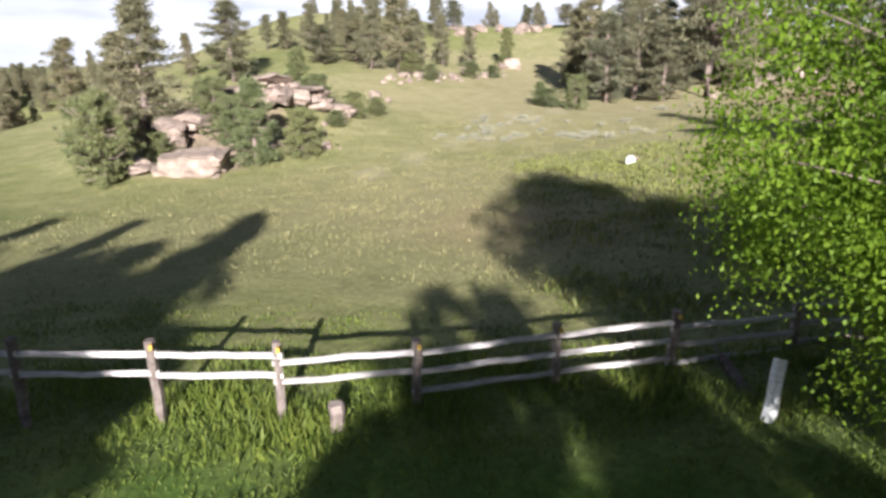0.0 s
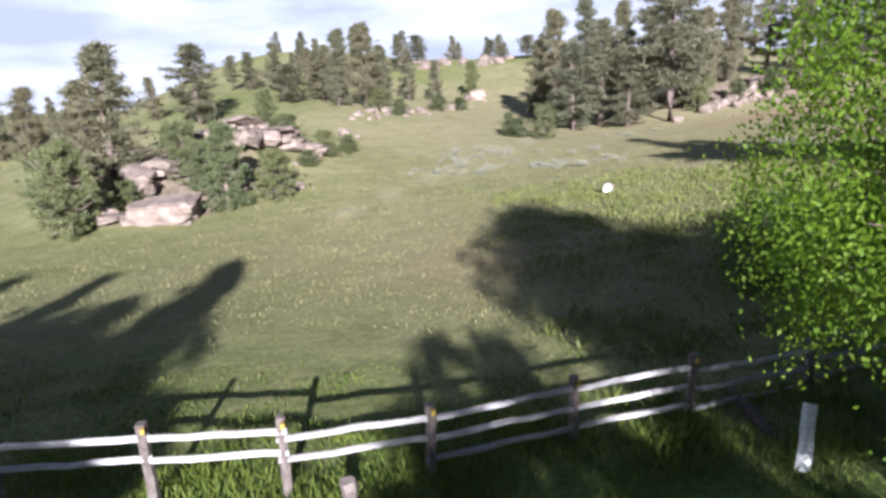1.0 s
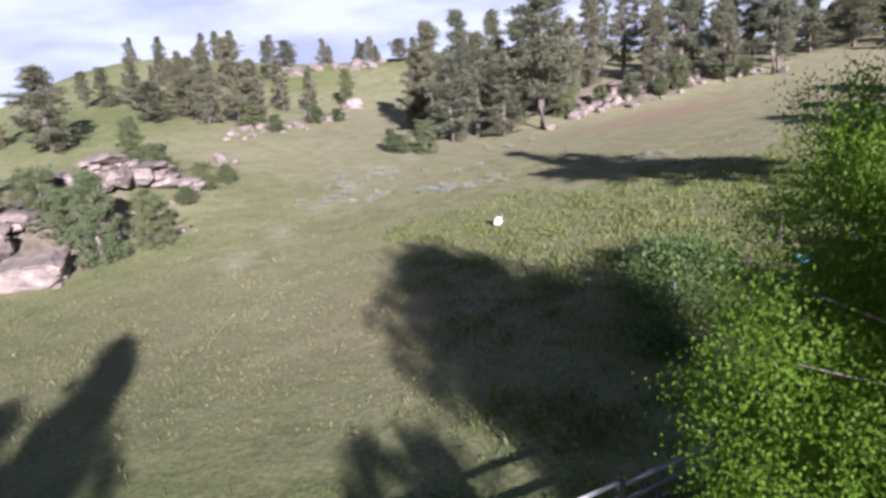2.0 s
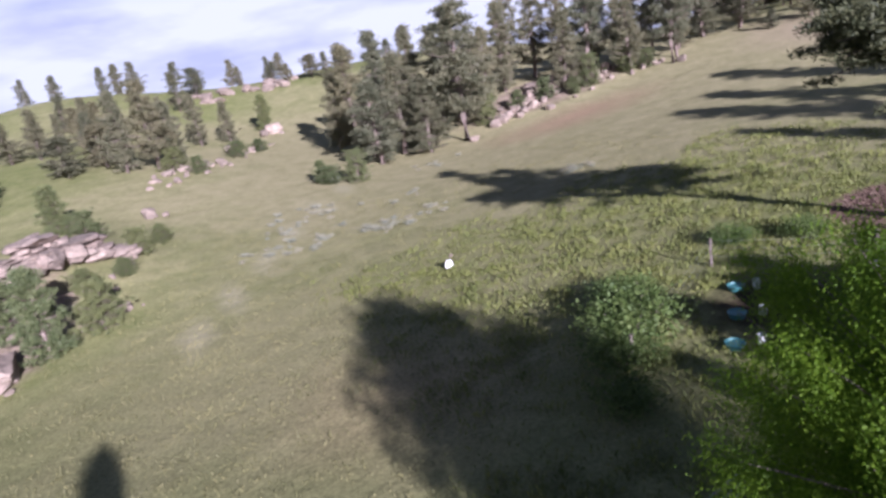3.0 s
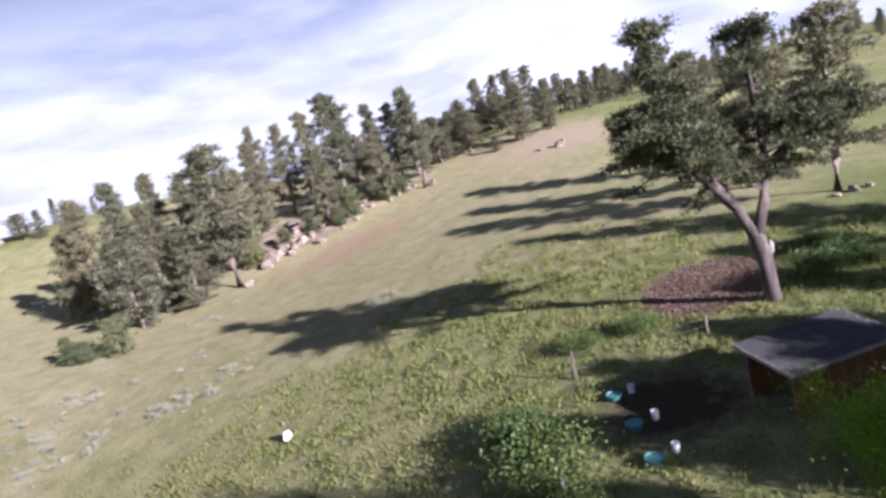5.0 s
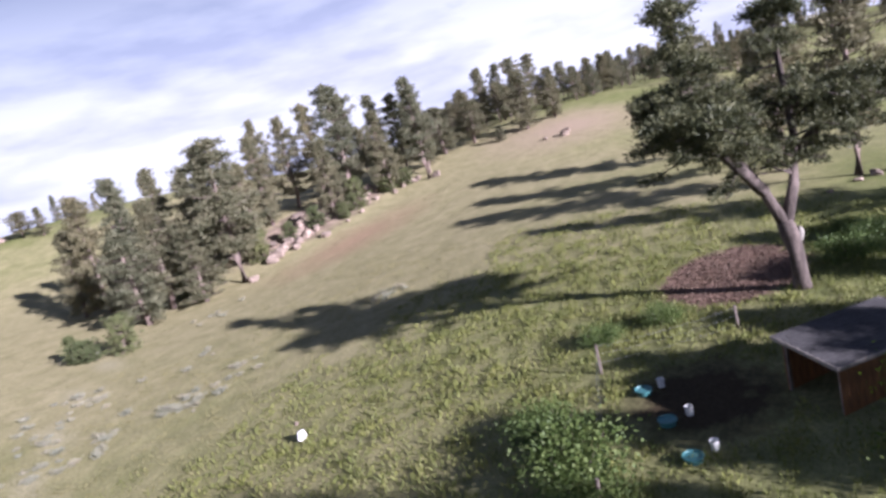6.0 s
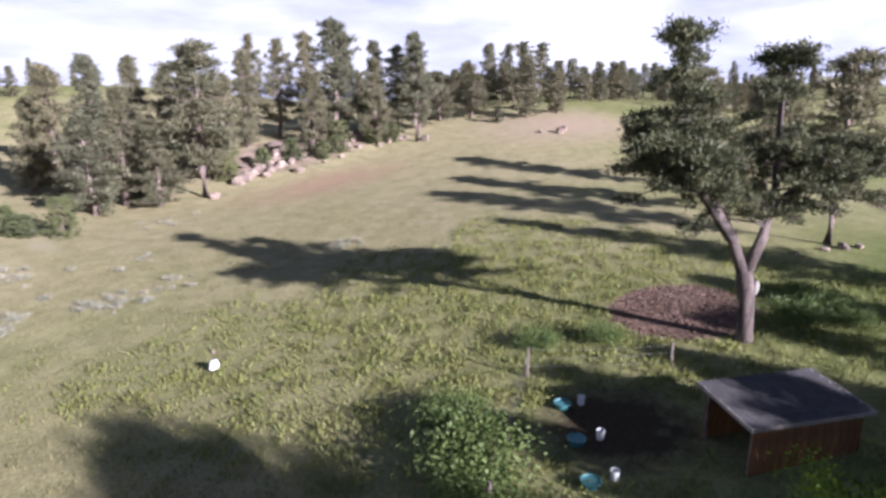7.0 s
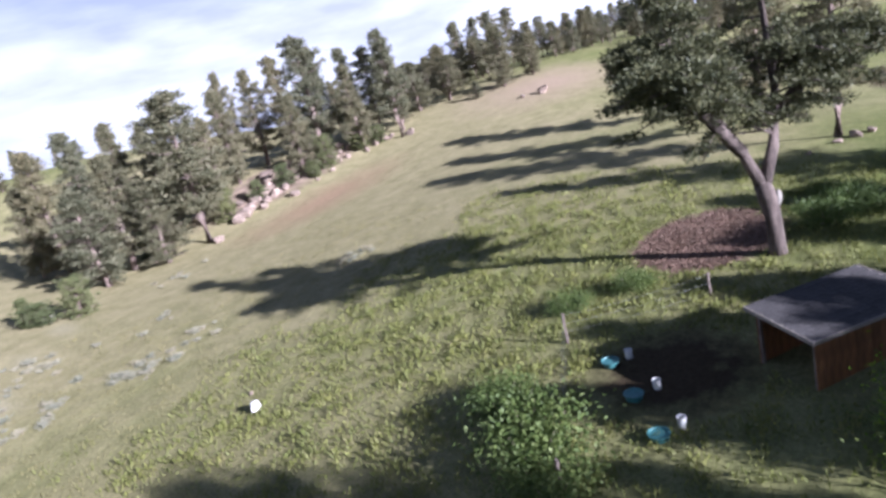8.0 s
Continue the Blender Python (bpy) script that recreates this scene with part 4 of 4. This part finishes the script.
# ---- shed ----
def shed():
    ax, ay = 17.73, 16.34
    turn = -32.5
    g = land_at(20.2, 16.2)
    root = empty("shed", ax, ay, g, turn)
    wide, deep, front, back = 4.76, 2.74, 2.3 - g, 2.62 - g
    slope = math.atan2(front - back, deep)
    # local x along the front, local y to the back
    inset = 0.18
    # the side to the pen stands open between two corner posts
    for cy in (inset + 0.06, deep - inset - 0.06):
        bm2 = bmesh.new()
        top = front - (front - back) * cy / deep - 0.12
        box(bm2, (0.1, 0.1, top + 0.3), Matrix.Translation((0, 0, (top - 0.3) / 2)))
        bmesh.ops.bevel(bm2, geom=bm2.edges[:], offset=0.008, segments=1)
        part("corner_post", bm2, MAT_POST, root).matrix_basis = pose(inset + 0.08, cy, 0)
    for face, (x0, y0, dx, dy) in enumerate(((inset, inset, 1, 0), (wide - inset, inset, 0, 1), (inset, deep - inset, 1, 0))):
        n = 14 if dx else 8
        run = (wide if dx else deep) - 2 * inset
        step = run / n
        for k in range(n):
            cx, cy = x0 + dx * step * (k + 0.5), y0 + dy * step * (k + 0.5)
            top = front - (front - back) * cy / deep - 0.12
            bm2 = bmesh.new()
            box(bm2, (step - 0.012 if dx else 0.03, step - 0.012 if dy else 0.03, top + 0.3))
            bmesh.ops.bevel(bm2, geom=bm2.edges[:], offset=0.004, segments=1)
            b = part("board", bm2, MAT_BOARD, root)
            b.matrix_basis = pose(cx, cy, (top - 0.3) / 2, 0, 0, 0)
    tilt = Matrix.Translation((0, 0, front)) @ Matrix.Rotation(-slope, 4, "X")
    length = math.hypot(deep, front - back)
    bm = bmesh.new()
    box(bm, (wide + 0.1, length + 0.1, 0.06), Matrix.Translation((wide / 2, length / 2, -0.06)))
    deck = part("roof", bm, MAT_FASCIA, root, "sloping roof deck")
    deck.matrix_basis = tilt
    for (cx, cy, sx, sy) in ((wide / 2, -0.07, wide + 0.16, 0.03), (-0.07, length / 2, 0.03, length + 0.1), (wide + 0.07, length / 2, 0.03, length + 0.1)):
        bm = bmesh.new()
        box(bm, (sx, sy, 0.15))
        f = part("fascia", bm, MAT_FASCIA, root, "grey fascia board")
        f.matrix_basis = tilt @ pose(cx, cy, -0.075)
    rows, cols = 13, 15
    me = None
    for r in range(rows):
        for c in range(cols):
            if me is None:
                bm = bmesh.new()
                box(bm, (wide / cols - 0.008, length / rows + 0.07, 0.012))
                tab = part("shingle", bm, MAT_SHINGLE, deck)
                me = tab.data
            else:
                tab = new("shingle", me)
                tab.parent = deck
            tab.matrix_basis = pose((c + 0.5 + (0.25 if r % 2 else -0.0)) * wide / cols - 0.06, (r + 0.5) * length / rows, -0.012 + 0.002 * (c % 2), 1.6 + 0.5 * math.sin(r * 5 + c * 3), 0, 0)
    return tagged(root, "small cedar-board shed with a shingled lean-to roof", "shed")


shed()


# ---- fallen timber ----
for i, (x, y, length, turn) in enumerate(((54.2, 15.4, 2.2, -30), (47.2, 14.5, 2.2, 20), (41.4, 12.1, 1.6, -20))):
    log = part("log", rough_beam(length, 0.26, 0.26, 200 + i), MAT_DEADWOOD, None, "bleached fallen log lying in the grass")
    log.matrix_basis = pose(x, y, land_at(x, y) + 0.12, 0, 3, turn)
    tagged(log, category="log", group="logs")


def dead_branch(x, y, seed, size):
    r = random.Random(seed)
    bm = bmesh.new()
    for k in range(9):
        a = r.uniform(-2.6, -0.6) + math.pi
        l = size * r.uniform(0.5, 1.1)
        tube(bm, [(0, 0, 0.1), (0.5 * l * math.cos(a), 0.5 * l * math.sin(a), 0.25 + r.random() * 0.5), (l * math.cos(a), l * math.sin(a), 0.1 + r.random() * 0.9)], [0.06, 0.035, 0.01], 5)
    ob = part("fallen_branch", bm, MAT_DEADWOOD, None, "dry fallen branch beside a juniper")
    ob.matrix_basis = pose(x, y, land_at(x, y))
    return tagged(ob, category="branch")


dead_branch(12.6, 77.4, 3, 2.6)
dead_branch(11.6, 78.8, 4, 2.2)


# ---- vehicles parked by the far field ----
def car(kind, paint, label):
    root = empty(kind, 0, 0, 0)
    bm = bmesh.new()
    pickup = kind == "pickup"
    long, wide = (5.4, 1.9) if pickup else (4.5, 1.8)
    if pickup:
        side = [(-2.7, 0.45), (-2.7, 1.05), (-0.5, 1.08), (-0.3, 1.75), (0.8, 1.75), (1.3, 1.15), (2.6, 1.0), (2.7, 0.5)]
    else:
        side = [(-2.25, 0.4), (-2.25, 0.95), (-1.9, 1.4), (-1.2, 1.5), (0.2, 1.5), (0.9, 1.02), (2.1, 0.85), (2.25, 0.45)]
    lo = [bm.verts.new((x, -wide / 2 * (0.86 if z > 1.2 else 1), z)) for x, z in side]
    hi = [bm.verts.new((x, wide / 2 * (0.86 if z > 1.2 else 1), z)) for x, z in side]
    bm.faces.new(lo)
    bm.faces.new(hi[::-1])
    for k in range(len(side)):
        j = (k + 1) % len(side)
        bm.faces.new((lo[k], hi[k], hi[j], lo[j]))
    bmesh.ops.recalc_face_normals(bm, faces=bm.faces)
    bmesh.ops.bevel(bm, geom=bm.edges[:], offset=0.05, segments=2)
    part("body", bm, paint, root)
    for s in (-1, 1):
        bm = bmesh.new()
        box(bm, (1.1 if pickup else 2.0, 0.02, 0.32), Matrix.Translation((0.2 if pickup else -0.6, s * wide / 2 * 0.93, 1.3)))
        part("side_window", bm, MAT_GLASS, root, "dark tinted side window")
        bm = bmesh.new()
        box(bm, (0.02, 0.3, 0.14), Matrix.Translation((long / 2 + 0.0, s * wide * 0.36, 0.75)))
        part("headlight", bm, MAT_GLASS, root)
        for x in (-long * 0.31, long * 0.31):
            bm = bmesh.new()
            bmesh.ops.create_cone(bm, cap_ends=True, segments=20, radius1=0.35, radius2=0.35, depth=0.22, matrix=pose(x, s * (wide / 2 - 0.08), 0.35, 90, 0, 0))
            wheel = part("wheel", bm, MAT_TYRE, root)
            bm = bmesh.new()
            bmesh.ops.create_cone(bm, cap_ends=True, segments=16, radius1=0.2, radius2=0.18, depth=0.03, matrix=pose(x, s * (wide / 2 + 0.04), 0.35, -90 * s, 0, 0))
            part("rim", bm, MAT_WIRE, wheel, "bare metal rim")
    return tagged(root, label, kind, "vehicles")


def set_on_land(ob, x, y, turn):
    ob.matrix_basis = pose(x, y, land_at(x, y) - 0.02, 0, 0, turn)


white_car = car("car", MAT_PAINT, "white car parked by the far field")
set_on_land(white_car, 131.5, 28.4, 20)
dark_car = car("car", MAT_DARKPAINT, "dark car parked by the far field")
set_on_land(dark_car, 129.0, 24.2, 60)
truck = car("pickup", MAT_PAINT, "white pickup truck parked by the far field")
set_on_land(truck, 124.4, 20.2, 75)
copy_thing(dark_car, pose(127.0, 22.4, land_at(127, 22.4) - 0.02, 0, 0, 65))
copy_thing(white_car, pose(135.5, 27.0, land_at(135.5, 27.0) - 0.02, 0, 0, 40))
copy_thing(truck, pose(133.0, 22.0, land_at(133, 22) - 0.02, 0, 0, 70))


# ---- grass ----
def grass(name, seed, count, x0, x1, y0, y1, high, wide, material, keep, label):
    rng = np.random.default_rng(seed)
    x, y = rng.uniform(x0, x1, count), rng.uniform(y0, y1, count)
    clump = np.sin(x * 1.7 + 2 * np.sin(y * 0.9)) * np.sin(y * 1.9 + 1.5 * np.sin(x * 0.8))
    edge = np.minimum(np.minimum(x - x0, x1 - x), np.minimum(y - y0, y1 - y)) / (0.22 * min(x1 - x0, y1 - y0))
    edge = edge + 0.5 * np.sin(x * 0.5 + 2 * np.sin(y * 0.33)) * np.sin(y * 0.43)
    ok = keep(x, y) & (rng.uniform(-1, 1, count) < 0.35 + 0.8 * clump) & (rng.uniform(0, 1, count) < edge)
    x, y, clump = x[ok], y[ok], clump[ok]
    n = len(x)
    cen = np.stack([x, y, land(x, y) - 0.02], 1)
    ways = rng.normal(0, 0.45, (n, 3)) + (0, 0, 1)
    ob = leaf_part(name, [blades(cen, ways, rng.normal(0, 1, (n, 3)), high * rng.uniform(0.5, 1.2, n) * (0.8 + 0.4 * clump), wide * rng.uniform(0.6, 1.3, n))], material, None)
    return tagged(ob, label, "grass", kind="stuff")


def off_earth(x, y):
    bare = ((x - 30.7) / 4.4) ** 2 + ((y - 24.2) / 3.6) ** 2 < 1
    pen_ground = ((x - 18.0) / 3.2) ** 2 + ((y - 21.0) / 3.2) ** 2 < 1
    hut = np.abs((x - 20.5) * 0.843 - (y - 16.2) * 0.537) < 2.4
    hut &= np.abs((x - 20.5) * 0.537 + (y - 16.2) * 0.843) < 1.45
    return ~(bare | pen_ground | hut)


grass("yard_grass", 1, 90000, -14, 14, 4, 19, 0.15, 0.022, MAT_GRASS, off_earth, "lush green grass of the yard and fence line")
grass("weeds", 2, 120000, 3, 46, 10, 48, 0.34, 0.06, MAT_WEED, off_earth, "rank green weeds round the pen")
grass("meadow_grass", 3, 160000, -22, 44, 14, 70, 0.2, 0.035, MAT_DRYGRASS, off_earth, "short drying meadow grass")


def clods(seed, count, cx, cy, rx, ry, material, label):
    """Crumbs of dry earth and litter on bare ground."""
    rng = np.random.default_rng(seed)
    a, r = rng.uniform(0, 2 * math.pi, count), np.sqrt(rng.uniform(0, 1, count))
    x, y = cx + rx * r * np.cos(a), cy + ry * r * np.sin(a)
    cen = np.stack([x, y, land(x, y) + rng.uniform(-0.02, 0.04, count)], 1)
    ways = rng.normal(0, 1, (count, 3)) * (1, 1, 0.45) + (0, 0, 0.1)
    ob = leaf_part("clods", [blades(cen, ways, rng.normal(0, 1, (count, 3)), rng.uniform(0.06, 0.18, count), rng.uniform(0.04, 0.11, count))], material, None)
    return tagged(ob, label, "earth", kind="stuff")


MAT_CLOD = foliage("dry_earth_crumbs", (0.13, 0.082, 0.062), (0.26, 0.175, 0.14), 0.05, 0.95)
clods(21, 7000, 30.7, 24.2, 4.4, 3.6, MAT_CLOD, "loose reddish earth and litter under the pine")
grass("fence_grass", 5, 34000, -15, 8, 10.6, 14.6, 0.3, 0.024, MAT_GRASS, off_earth, "tall unmown grass along the rail fence")
